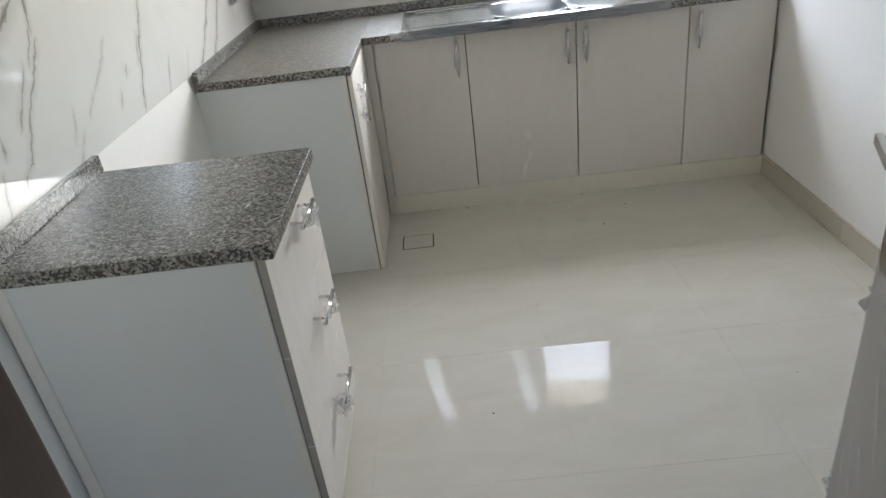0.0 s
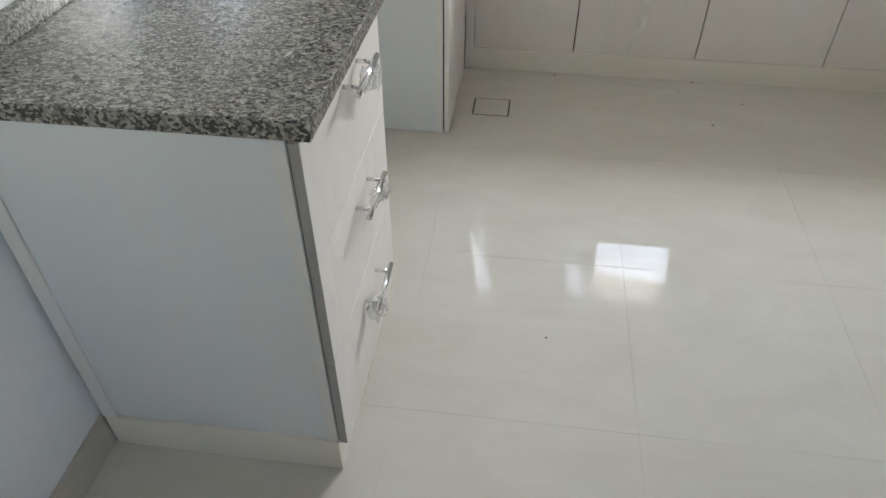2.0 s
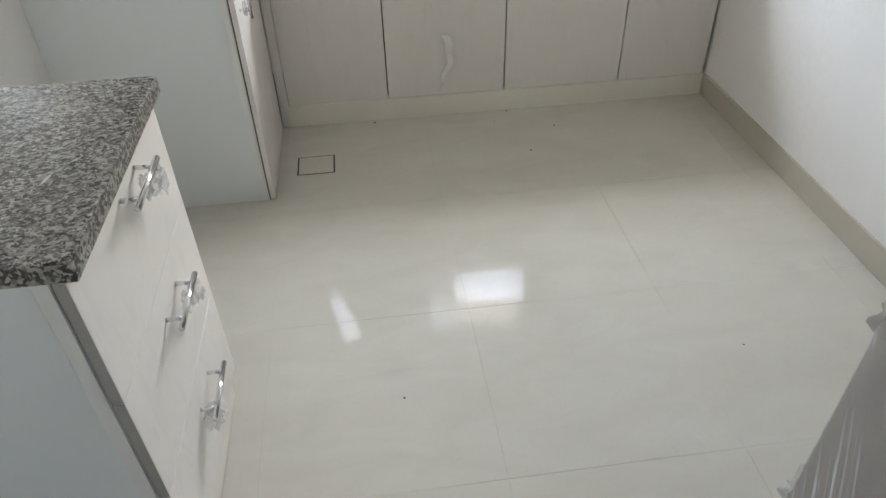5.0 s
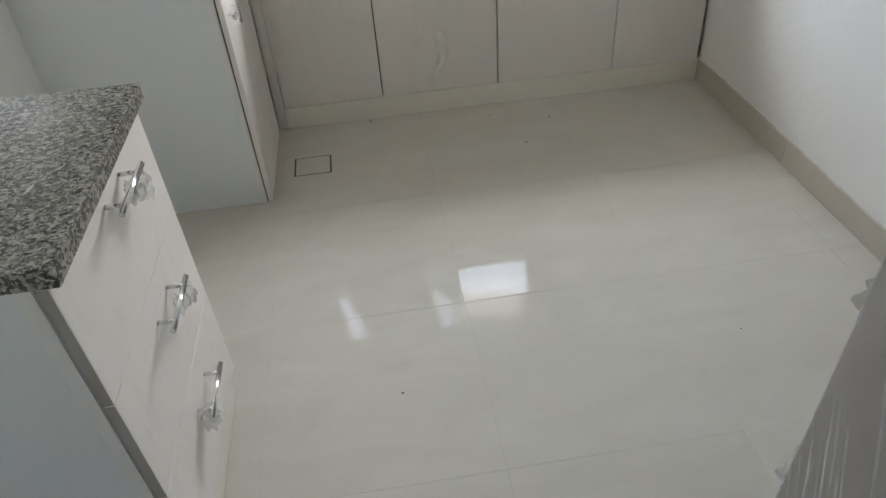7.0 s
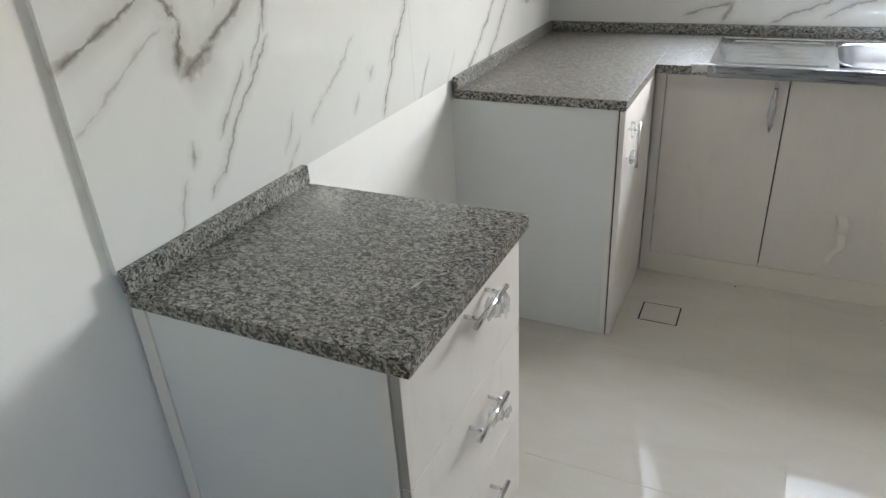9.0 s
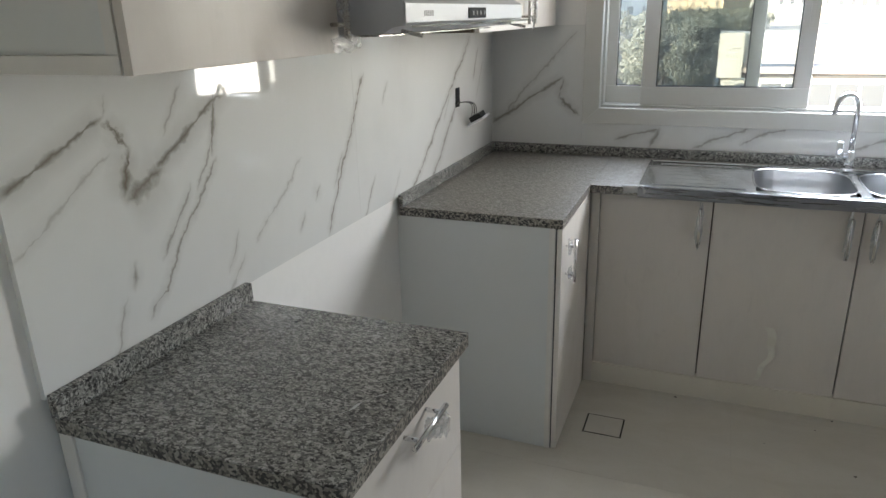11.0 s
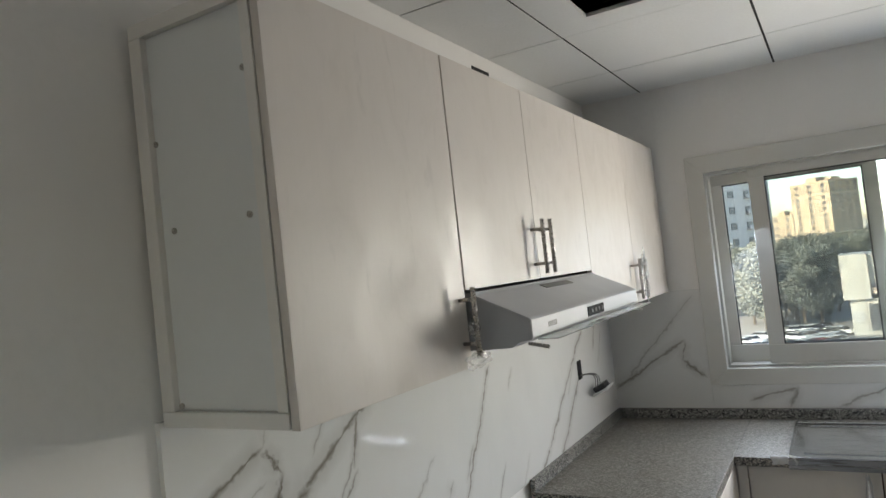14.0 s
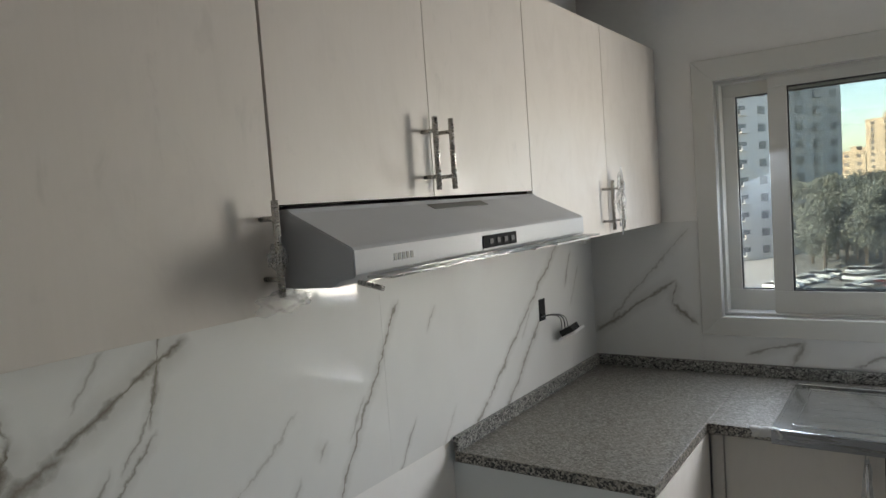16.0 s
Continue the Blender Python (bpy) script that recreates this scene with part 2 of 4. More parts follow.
def glass_mat(name, c, gloss, dust=0.0):
    m = Mat(name)
    m.t.nodes.remove(m.b)
    tr, gl, sh = m.n("BsdfTransparent"), m.n("BsdfGlossy"), m.n("MixShader")
    tr.inputs[0].default_value = (*c, 1)
    gl.inputs["Roughness"].default_value = 0.02
    fr = m.n("Fresnel")
    fr.inputs["IOR"].default_value = 1.5
    m.put(sh.inputs[0], m.math("MULTIPLY", fr.outputs[0], gloss))
    m.link(tr.outputs[0], sh.inputs[1])
    m.link(gl.outputs[0], sh.inputs[2])
    out = sh.outputs[0]
    if dust:
        dd, s2 = m.n("BsdfTranslucent"), m.n("MixShader")
        dd.inputs[0].default_value = (0.8, 0.78, 0.74, 1)
        m.put(s2.inputs[0], m.math("MULTIPLY", m.ramp(m.noise(5, 5, 0.65, co=m.world_co()), (0.3, 0.4), (0.75, 1.0)), dust))
        m.link(out, s2.inputs[1])
        m.link(dd.outputs[0], s2.inputs[2])
        out = s2.outputs[0]
    m.link(out, m.t.nodes["Material Output"].inputs["Surface"])
    return m.m


M_PLASTER = painted("white_plaster", (0.84, 0.825, 0.80), 0.75, 45, 0.03, 0.12, 0.05)
M_CEIL = painted("ceiling_board", (0.74, 0.75, 0.745), 0.6, 90, 0.05, 0.06, 0.05)
M_DARK = Mat("dark_gap", (0.012, 0.012, 0.012), 0.9).m
M_SIDE = painted("white_melamine", (0.71, 0.725, 0.715), 0.35, 30, 0.02, 0.01, 0.04)
M_TRIM = painted("cream_edge", (0.75, 0.73, 0.69), 0.4, 30, 0.03, 0.02, 0.04)
M_PLINTH = painted("cream_plinth", (0.79, 0.745, 0.65), 0.35, 30, 0.03, 0.02, 0.05)
M_BAND = painted("grey_edge_band", (0.36, 0.34, 0.31), 0.5, 40, 0.05, 0.02, 0.05)
# one laminate in two tones: base fronts paled to make up missing bounce light
M_FRONT = dusty_laminate("cream_laminate", (0.77, 0.725, 0.67), 0.42)
M_UPPER = dusty_laminate("darker_cream_laminate", (0.64, 0.595, 0.55), 0.45)
M_GRANITE, M_GEDGE, M_GRANITE_D = granite("granite", 0.05), granite_edge(), granite("dusty_granite", 0.42)
M_TILE = floor_tile_mat()
M_SKIRT = painted("beige_skirting_tile", (0.56, 0.51, 0.43), 0.12, 50, 0.05, 0.01, 0.08)
M_GROUT = Mat("grout", (0.56, 0.53, 0.465), 0.7).m
M_CHIP = painted("raw_chipboard", (0.10, 0.075, 0.05), 0.9, 80, 0.2, 0.1, 0.1)
M_CHROME = brushed("chrome", (0.78, 0.78, 0.79), 0.12)
M_NICKEL = brushed("brushed_nickel", (0.46, 0.44, 0.41), 0.28)
M_STEEL = brushed("stainless_steel", (0.80, 0.82, 0.83), 0.14, (6, 120, 6))
M_BOWL = Mat("satin_steel", (0.50, 0.51, 0.52), 0.34, 1.0).m
# sink steel again, colour darkened to imitate a reflection of the dim room
M_APRON = brushed("darkened_steel", (0.34, 0.34, 0.35), 0.3, (8, 160, 160))
M_HOOD = painted("silver_hood_paint", (0.50, 0.51, 0.535), 0.38, 200, 0.03, 0.01, 0.04)
M_ALU = painted("white_window_frame", (0.62, 0.61, 0.57), 0.4, 40, 0.02, 0.01, 0.04)
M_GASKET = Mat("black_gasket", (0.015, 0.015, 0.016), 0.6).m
M_BLACK = Mat("black_plastic", (0.012, 0.012, 0.013), 0.25).m
M_MATTE = Mat("matte_black_panel", (0.012, 0.012, 0.013), 0.75, 0.0, 0.08).m
M_HOOD.node_tree.nodes["Principled BSDF"].inputs["Specular IOR Level"].default_value = 0.2
M_WHITE = Mat("white_plastic", (0.8, 0.8, 0.79), 0.3).m
M_WIRE = Mat("grey_wire", (0.16, 0.16, 0.15), 0.5).m
M_GLASS = glass_mat("tinted_glass", (0.72, 0.74, 0.73), 0.9, 0.025)
M_LENS = glass_mat("clear_visor", (0.95, 0.96, 0.96), 0.8, 0.4)
M_DOORWOOD = wood("walnut_veneer", (0.145, 0.098, 0.074), (0.085, 0.057, 0.044))
M_JAMB = wood("dark_jamb_veneer", (0.06, 0.035, 0.026), (0.03, 0.018, 0.014))
M_WRAP = film_mat("plastic_wrap", 0.24, 0.5)
M_CREAMTAPE = painted("cream_tape", (0.84, 0.82, 0.74), 0.3, 60, 0.06, 0.2, 0.1)
M_CARD = painted("beige_packing_card", (0.50, 0.46, 0.39), 0.8, 40, 0.08, 0.1, 0.08)
M_FILM = film_mat("loose_clear_film", 0.25, 0.5)
M_TAPE = film_mat("milky_tape", 0.68, 0.3)
VEINS_LEFT = [
    (4.10, 1.325, 4.335, 1.425, 0.010, 0.9, 0.25), (4.335, 1.425, 4.345, 1.46, 0.005, 0.6, 0.4),
    (4.33, 1.415, 4.392, 1.358, 0.008, 0.9, 0.7), (4.388, 1.36, 4.352, 1.262, 0.017, 0.95, 0.6),
    (4.352, 1.26, 4.47, 1.302, 0.023, 0.85, 0.6), (4.44, 1.30, 4.71, 1.455, 0.012, 0.9, 0.4),
    (4.66, 1.50, 4.62, 1.30, 0.006, 0.85, 0.4), (4.63, 1.29, 4.37, 1.0, 0.0055, 0.75, 0.5),
    (5.37, 1.42, 5.09, 0.965, 0.006, 0.85, 0.5), (4.355, 1.13, 4.338, 1.08, 0.006, 0.7, 0.3),
    (4.10, 1.215, 4.34, 1.36, 0.005, 0.4, 0.3), (5.062, 1.125, 5.035, 1.09, 0.009, 0.7, 0.5),
    (6.42, 1.50, 5.70, 0.93, 0.007, 0.75, 0.6), (6.22, 1.22, 5.93, 0.95, 0.008, 0.7, 0.5),
    (4.98, 1.22, 4.74, 1.05, 0.005, 0.4, 0.6)]
VEINS_BACK = [
    (0.0, 1.07, 0.36, 1.29, 0.010, 0.8, 0.5), (0.36, 1.285, 0.34, 1.19, 0.009, 0.8, 0.5), (0.34, 1.20, 0.44, 1.11, 0.009, 0.85, 0.7),
    (0.06, 1.12, 0.42, 1.50, 0.007, 0.5, 0.6), (0.62, 1.0, 0.83, 1.06, 0.009, 0.75, 0.4), (0.83, 1.06, 0.78, 0.97, 0.009, 0.75, 0.5),
    (0.98, 0.97, 1.24, 1.09, 0.008, 0.7, 0.6), (1.18, 1.0, 1.40, 1.09, 0.008, 0.65, 0.6), (1.6, 0.98, 1.86, 1.08, 0.008, 0.6, 0.5)]
fine = random.Random(21)
for _ in range(14):        # short hairline veins between the large ones
    u0, v0, ln, an = fine.uniform(4.25, 6.6), fine.uniform(1.02, 1.5), fine.uniform(0.05, 0.2), radians(fine.uniform(48, 66))
    VEINS_LEFT.append((u0, v0, u0 - ln * math.cos(an), v0 - ln * math.sin(an), fine.uniform(0.003, 0.006), fine.uniform(0.35, 0.7), 0.4))
M_MARBLE_L = marble("marble_tile_side", 1, VEINS_LEFT)
M_MARBLE_B = marble("marble_tile_back", 0, VEINS_BACK)


# ---- building helpers ----
def add_box(bm, lo, hi, bevel=0.0, mi=0):
    """A box between two corners, its edges rounded."""
    c = [(a + b) / 2 for a, b in zip(lo, hi)]
    s = [abs(b - a) for a, b in zip(lo, hi)]
    geo = bmesh.ops.create_cube(bm, size=1.0, matrix=Matrix.Translation(c) @ Matrix.Diagonal((*s, 1)))
    faces = {f for v in geo["verts"] for f in v.link_faces}
    for f in faces:
        f.material_index = mi
    if bevel > 0:
        edges = list({e for v in geo["verts"] for e in v.link_edges})
        bmesh.ops.bevel(bm, geom=edges, offset=min(bevel, min(s) * 0.45), segments=2, affect="EDGES", profile=0.6, clamp_overlap=True)
    return bm


def box(lo, hi, bevel=0.0):
    return add_box(bmesh.new(), lo, hi, bevel)


def add_rod(bm, a, b, r, seg=12, r2=None):
    a, b = Vector(a), Vector(b)
    d = b - a
    m = Matrix.Translation((a + b) / 2) @ d.to_track_quat("Z", "Y").to_matrix().to_4x4()
    bmesh.ops.create_cone(bm, cap_ends=True, segments=seg, radius1=r, radius2=r if r2 is None else r2, depth=d.length, matrix=m)
    return bm


def add_prism(bm, profile, lo, hi, axis=1):
    """A profile of (a, b) points swept along an axis from lo to hi. The other two axes keep their order."""
    def p(a, b, c):
        v = [a, b]
        v.insert(axis, c)
        return v
    r1 = [bm.verts.new(p(a, b, lo)) for a, b in profile]
    r2 = [bm.verts.new(p(a, b, hi)) for a, b in profile]
    n = len(profile)
    for i in range(n):
        bm.faces.new((r1[i], r1[(i + 1) % n], r2[(i + 1) % n], r2[i]))
    bm.faces.new(r1[::-1])
    bm.faces.new(r2)
    bmesh.ops.recalc_face_normals(bm, faces=bm.faces)
    return bm


def add_sheet(bm, nu, nv, f):
    """A sheet of nu x nv cells through f(u, v)."""
    g = [[bm.verts.new(f(i / nu, j / nv)) for j in range(nv + 1)] for i in range(nu + 1)]
    for i in range(nu):
        for j in range(nv):
            bm.faces.new((g[i][j], g[i + 1][j], g[i + 1][j + 1], g[i][j + 1]))
    return bm


def mesh_of(name, bm, mats, smooth=False):
    me = bpy.data.meshes.new(name)
    bmesh.ops.recalc_face_normals(bm, faces=bm.faces)
    bm.to_mesh(me)
    bm.free()
    for mt in mats if isinstance(mats, (list, tuple)) else [mats]:
        me.materials.append(mt)
    if smooth:
        for p in me.polygons:
            p.use_smooth = True
    return me


def thing(name, base, label, category, group="", kind=""):
    ob = new(name)
    ob.location = base
    ob.empty_display_size = 0.1
    ob.matrix_basis = Matrix.Translation(base)
    return tagged(ob, label, category, group, kind)


def world_of(ob):
    return world_of(ob.parent) @ ob.matrix_parent_inverse @ ob.matrix_basis if ob.parent else ob.matrix_basis


def part(name, bm, material, parent, label="", smooth=False):
    ob = new(name, mesh_of(name, bm, material, smooth))
    ob.parent = parent
    ob.matrix_parent_inverse = world_of(parent).inverted()
    return tagged(ob, label)


def solid(name, bm, material, label, category, kind="", group="", smooth=False):
    return tagged(new(name, mesh_of(name, bm, material, smooth)), label, category, group, kind)


def tube(bm, pts, r, seg=10):
    """A round tube swept through points."""
    pts = [Vector(p) for p in pts]
    rings, side = [], None
    for k, p in enumerate(pts):
        d = (pts[min(k + 1, len(pts) - 1)] - pts[max(k - 1, 0)]).normalized()
        side = d.orthogonal() if side is None else side - d * side.dot(d)
        side.normalize()
        up = d.cross(side)
        rings.append([bm.verts.new(p + side * r * math.cos(2 * math.pi * q / seg) + up * r * math.sin(2 * math.pi * q / seg)) for q in range(seg)])
    for a, b in zip(rings, rings[1:]):
        for q in range(seg):
            bm.faces.new((a[q], a[(q + 1) % seg], b[(q + 1) % seg], b[q]))
    bm.faces.new(rings[0][::-1])
    bm.faces.new(rings[-1])
    return bm


# ---- the room ----
XL, XR, YB, YD, ZC = -0.012, 2.56, 6.762, 3.265, 2.52     # plaster faces, door wall face, ceiling
WX0, WX1, WZ0, WZ1 = 0.54, 1.93, 1.15, 2.072              # window opening
DX0, DX1, DZ = 0.666, 1.53, 2.08                          # doorway
BACKY = 0.9                                               # far wall of the hall behind

solid("wall_left", box((XL - 0.2, YD - 0.14, -0.1), (XL, YB + 0.2, ZC + 0.5)), M_PLASTER, "white plastered kitchen wall, half tiled in marble", "wall", "structure")
solid("wall_right", box((XR, YD - 0.14, -0.1), (XR + 0.2, YB + 0.2, ZC + 0.5)), M_PLASTER, "plain white plastered kitchen wall", "wall", "structure")
bm = bmesh.new()
add_box(bm, (XL, YB, -0.1), (WX0, YB + 0.2, ZC + 0.5))
add_box(bm, (WX1, YB, -0.1), (XR, YB + 0.2, ZC + 0.5))
add_box(bm, (WX0, YB, -0.1), (WX1, YB + 0.2, WZ0))
add_box(bm, (WX0, YB, WZ1), (WX1, YB + 0.2, ZC + 0.5))
solid("wall_window", bm, M_PLASTER, "white plastered wall with a sliding window", "wall", "structure")
bm = bmesh.new()
add_box(bm, (XL, YD - 0.14, -0.1), (DX0 - 0.03, YD, ZC + 0.5))
add_box(bm, (DX1 + 0.03, YD - 0.14, -0.1), (XR, YD, ZC + 0.5))
add_box(bm, (DX0 - 0.03, YD - 0.14, DZ + 0.03), (DX1 + 0.03, YD, ZC + 0.5))
solid("wall_door", bm, M_PLASTER, "white plastered wall round the doorway", "wall", "structure")
bm = bmesh.new()
add_box(bm, (XL - 0.9, BACKY - 0.1, -0.1), (XR, BACKY, ZC + 0.5))
add_box(bm, (XL - 0.9, BACKY, -0.1), (XL - 0.8, YD - 0.14, ZC + 0.5))
for lo, hi in (((BACKY, -0.1), (1.4, ZC + 0.5)), ((2.4, -0.1), (YD - 0.14, ZC + 0.5)), ((1.4, -0.1), (2.4, 1.0)), ((1.4, 2.05), (2.4, ZC + 0.5))):
    add_box(bm, (XR, *lo), (XR + 0.1, *hi))
add_box(bm, (XL - 0.8, YD - 0.24, -0.1), (XL - 0.2, YD - 0.14, ZC + 0.5))
solid("wall_hall", bm, M_PLASTER, "plain white walls of the hall behind the doorway", "wall", "structure")
solid("slab", box((XL - 0.9, BACKY - 0.1, ZC + 0.5), (XR + 0.2, YB + 0.2, ZC + 0.6)), M_DARK, "dark concrete slab above the hung ceiling", "ceiling", "structure")

# hung ceiling: boards on a dark grid, one board with a square cut-out
GX = [0.29 + 0.603 * i for i in range(-1, 5)]
GY = [6.255 - 0.6 * i for i in range(-1, 10)][::-1]
bm = bmesh.new()
for x0, x1 in zip(GX, GX[1:]):
    for y0, y1 in zip(GY, GY[1:]):
        a0, a1, b0, b1 = max(x0, XL) + 0.0045, min(x1, XR) - 0.0045, max(y0, BACKY) + 0.0032, min(y1, YB) - 0.0032
        if a1 - a0 < 0.01 or b1 - b0 < 0.01:
            continue
        if abs(x0 - 0.29) < 0.01 and abs(y0 - 5.055) < 0.01:
            h0, h1, k0, k1 = 0.425, 0.76, 5.19, 5.518
            for lo, hi in (((a0, b0), (a1, k0)), ((a0, k1), (a1, b1)), ((a0, k0), (h0, k1)), ((h1, k0), (a1, k1))):
                add_box(bm, (*lo, ZC), (*hi, ZC + 0.012))
        else:
            dz = random.uniform(0, 0.0015)
            add_box(bm, (a0, b0, ZC + dz), (a1, b1, ZC + 0.012 + dz))
for x in GX[1:-1]:
    add_box(bm, (x - 0.004, BACKY, ZC + 0.003), (x + 0.004, YB, ZC + 0.03), 0, 1)
for y in GY[1:-1]:
    if BACKY < y < YB:
        for x0, x1 in zip(GX, GX[1:]):
            add_box(bm, (max(x0, XL) + 0.011, y - 0.0029, ZC + 0.003), (min(x1, XR) - 0.011, y + 0.0029, ZC + 0.0295), 0, 1)
solid("ceiling", bm, [M_CEIL, M_DARK], "white hung ceiling boards with dark joints and a square cut-out", "ceiling", "structure")
solid("ceiling_hall", box((XL - 0.8, BACKY, ZC + 0.04), (XL, YD - 0.24, ZC + 0.06)), M_CEIL, "white hall ceiling beside the boards", "ceiling", "structure")

# skirting
def skirting(lo, hi):
    solid("baseboard", box(lo, hi, 0.002), M_SKIRT, "beige polished tile skirting along the wall foot", "baseboard", "structure")


skirting((XR - 0.011, YD, 0.001), (XR, 4.2, 0.1))
skirting((XR - 0.011, 4.202, 0.001), (XR, 5.4, 0.1))
skirting((XR - 0.011, 5.402, 0.001), (XR, 6.165, 0.1))
skirting((XL, YD, 0.001), (XL + 0.011, 4.113, 0.1))

# marble wall tiles
TX = 0.0
solid("tile_side", box((XL, 4.103, 0.957), (TX, 5.298, 1.53)), M_MARBLE_L, "white polished marble tile with grey-brown veins", "wall tile", "structure", "marble wall tiles")
solid("tile_side", box((XL, 5.299, 0.957), (TX, 6.498, 1.53)), M_MARBLE_L, "white polished marble tile with grey-brown veins", "wall tile", "structure", "marble wall tiles")
solid("tile_side", box((XL, 6.499, 0.957), (TX, 6.75, 1.53)), M_MARBLE_L, "white polished marble tile with grey-brown veins", "wall tile", "structure", "marble wall tiles")
for lo, hi in (((TX - 0.01, 0.93), (0.459, 1.532)), ((0.46, 0.93), (1.2, 1.074)), ((1.201, 0.93), (2.01, 1.074)), ((2.011, 0.93), (XR, 1.532))):
    solid("tile_back", box((lo[0], 6.75, lo[1]), (hi[0], YB, hi[1])), M_MARBLE_B, "white polished marble tile with grey veins under the window", "wall tile", "structure", "marble wall tiles")


# ---- window ----
def ring(bm, x0, x1, z0, z1, w, y0, y1, bevel=0.003, wb=None, wt=None):
    """Four bars round an opening, butted end to end."""
    wb, wt = wb or w, wt or w
    add_box(bm, (x0, y0, z0), (x1, y1, z0 + wb), bevel)
    add_box(bm, (x0, y0, z1 - wt), (x1, y1, z1), bevel)
    add_box(bm, (x0, y0 + 0.0005, z0 + wb), (x0 + w, y1 - 0.0005, z1 - wt), bevel)
    add_box(bm, (x1 - w, y0 + 0.0005, z0 + wb), (x1, y1 - 0.0005, z1 - wt), bevel)
    return bm


window = thing("window_1", (1.235, YB, WZ0), "white aluminium sliding window, one half slid open", "window", kind="structure")


def mitred_bar(bm, o, i, y0, y1):
    """One side of a mitred frame: outer corner pair o and inner pair i, in x and z."""
    q = [o[0], o[1], i[1], i[0]]
    f = [bm.verts.new((x, y0, z)) for x, z in q]
    b = [bm.verts.new((x, y1, z)) for x, z in q]
    bm.faces.new(f)
    bm.faces.new(b[::-1])
    for k in range(4):
        bm.faces.new((f[k], f[(k + 1) % 4], b[(k + 1) % 4], b[k]))
    bmesh.ops.recalc_face_normals(bm, faces=bm.faces)
    bmesh.ops.bevel(bm, geom=list(bm.edges), offset=0.002, segments=1, affect="EDGES")
    return bm


oc = [(0.459, 1.075), (2.011, 1.075), (2.011, 2.157), (0.459, 2.157)]
ic = [(WX0, WZ0), (WX1, WZ0), (WX1, WZ1), (WX0, WZ1)]
for k in range(4):
    part("window_frame", mitred_bar(bmesh.new(), (oc[k], oc[(k + 1) % 4]), (ic[k], ic[(k + 1) % 4]), 6.734, 6.775), M_ALU, window)
part("track_frame", ring(bmesh.new(), WX0, WX1, WZ0, WZ1, 0.012, 6.776, 6.90, 0.002), M_ALU, window)


def sash(x0, x1, y, z0, z1, w, wb, wt):
    fr = part("sash", ring(bmesh.new(), x0, x1, z0, z1, w, y, y + 0.032, 0.003, wb, wt), M_ALU, window, "white aluminium sash")
    g = ring(bmesh.new(), x0 + w, x1 - w, z0 + wb, z1 - wt, 0.005, y + 0.008, y + 0.024, 0)
    part("gasket", g, M_GASKET, fr, "thin black glazing gasket")
    p = part("pane", box((x0 + w + 0.004, y + 0.014, z0 + wb + 0.004), (x1 - w - 0.004, y + 0.018, z1 - wt - 0.004)), M_GLASS, fr, "tinted window glass")
    p.visible_shadow = False
    return fr


sash(0.545, 1.232, 6.832, 1.165, 2.06, 0.054, 0.082, 0.05)
inner = sash(0.723, 1.437, 6.786, 1.163, 2.062, 0.066, 0.085, 0.04)
bm = box((1.398, 6.776, 1.50), (1.412, 6.787, 1.70), 0.003)
part("latch", bm, M_ALU, inner, "slim white latch")

# ---- doorway and door ----
jamb = thing("door_frame", (DX0, YD, 0), "dark brown veneered door frame in the doorway", "door frame", kind="structure")
part("jamb", box((DX0 - 0.03, YD - 0.15, 0), (DX0, YD + 0.006, DZ), 0.003), M_JAMB, jamb)
part("jamb", box((DX1, YD - 0.15, 0), (DX1 + 0.03, YD + 0.006, DZ), 0.003), M_JAMB, jamb)
part("head", box((DX0 - 0.03, YD - 0.15, DZ), (DX1 + 0.03, YD + 0.006, DZ + 0.03), 0.003), M_JAMB, jamb)
for x0, x1 in ((DX0 - 0.10, DX0 - 0.031), (DX1 + 0.031, DX1 + 0.10)):
    part("architrave", box((x0, YD + 0.001, 0.101 if x0 < 1 else 0.0), (x1, YD + 0.014, DZ + 0.03), 0.003), M_JAMB, jamb)
part("architrave", box((DX0 - 0.10, YD + 0.001, DZ + 0.031), (DX1 + 0.10, YD + 0.014, DZ + 0.10), 0.003), M_JAMB, jamb)

# leaf: built closed-up along +x from its hinge, then swung
DOOR_ANGLE, LEAF = 67.5, 0.85
door = thing("door_1", (0, 0, 0), "open brown wooden door wrapped in clear plastic film", "door", kind="structure")
leaf = part("leaf", box((0.0, 0.0, 0.008), (LEAF, 0.042, DZ - 0.006), 0.002), M_DOORWOOD, door)


def wrap_face(y, s):
    """Wrinkled film over one face, cut open round the lock."""
    bm = bmesh.new()
    nu, nv = 46, 104
    g = {}
    for i in range(nu + 1):
        for j in range(nv + 1):
            x, z = 0.002 + (LEAF - 0.004) * i / nu, 0.01 + (DZ - 0.02) * j / nv
            al, ac = 0.62 * x + 0.79 * z, 0.79 * x - 0.62 * z
            k = noise.noise((al * 2.5, ac * 9, 3.1 * s)) + 0.4 * noise.noise((al * 5, ac * 20, 1.7))
            g[i, j] = bm.verts.new((x, y + s * (0.003 + 0.0013 * k), z))
    for i in range(nu):
        for j in range(nv):
            x, z = LEAF * (i + 0.5) / nu, DZ * (j + 0.5) / nv
            cut = LEAF - 0.09 - 0.025 * math.sin(z * 21)
            if x > cut and 0.77 + (LEAF - x) * -0.6 < z - 0.02 * math.sin(x * 60) < 1.19 - (LEAF - x) * 0.2:
                continue
            bm.faces.new((g[i, j], g[i + 1, j], g[i + 1, j + 1], g[i, j + 1]))
    return bm


part("plastic_wrap", wrap_face(0.042, 1), M_WRAP, leaf, "wrinkled clear plastic film", True)
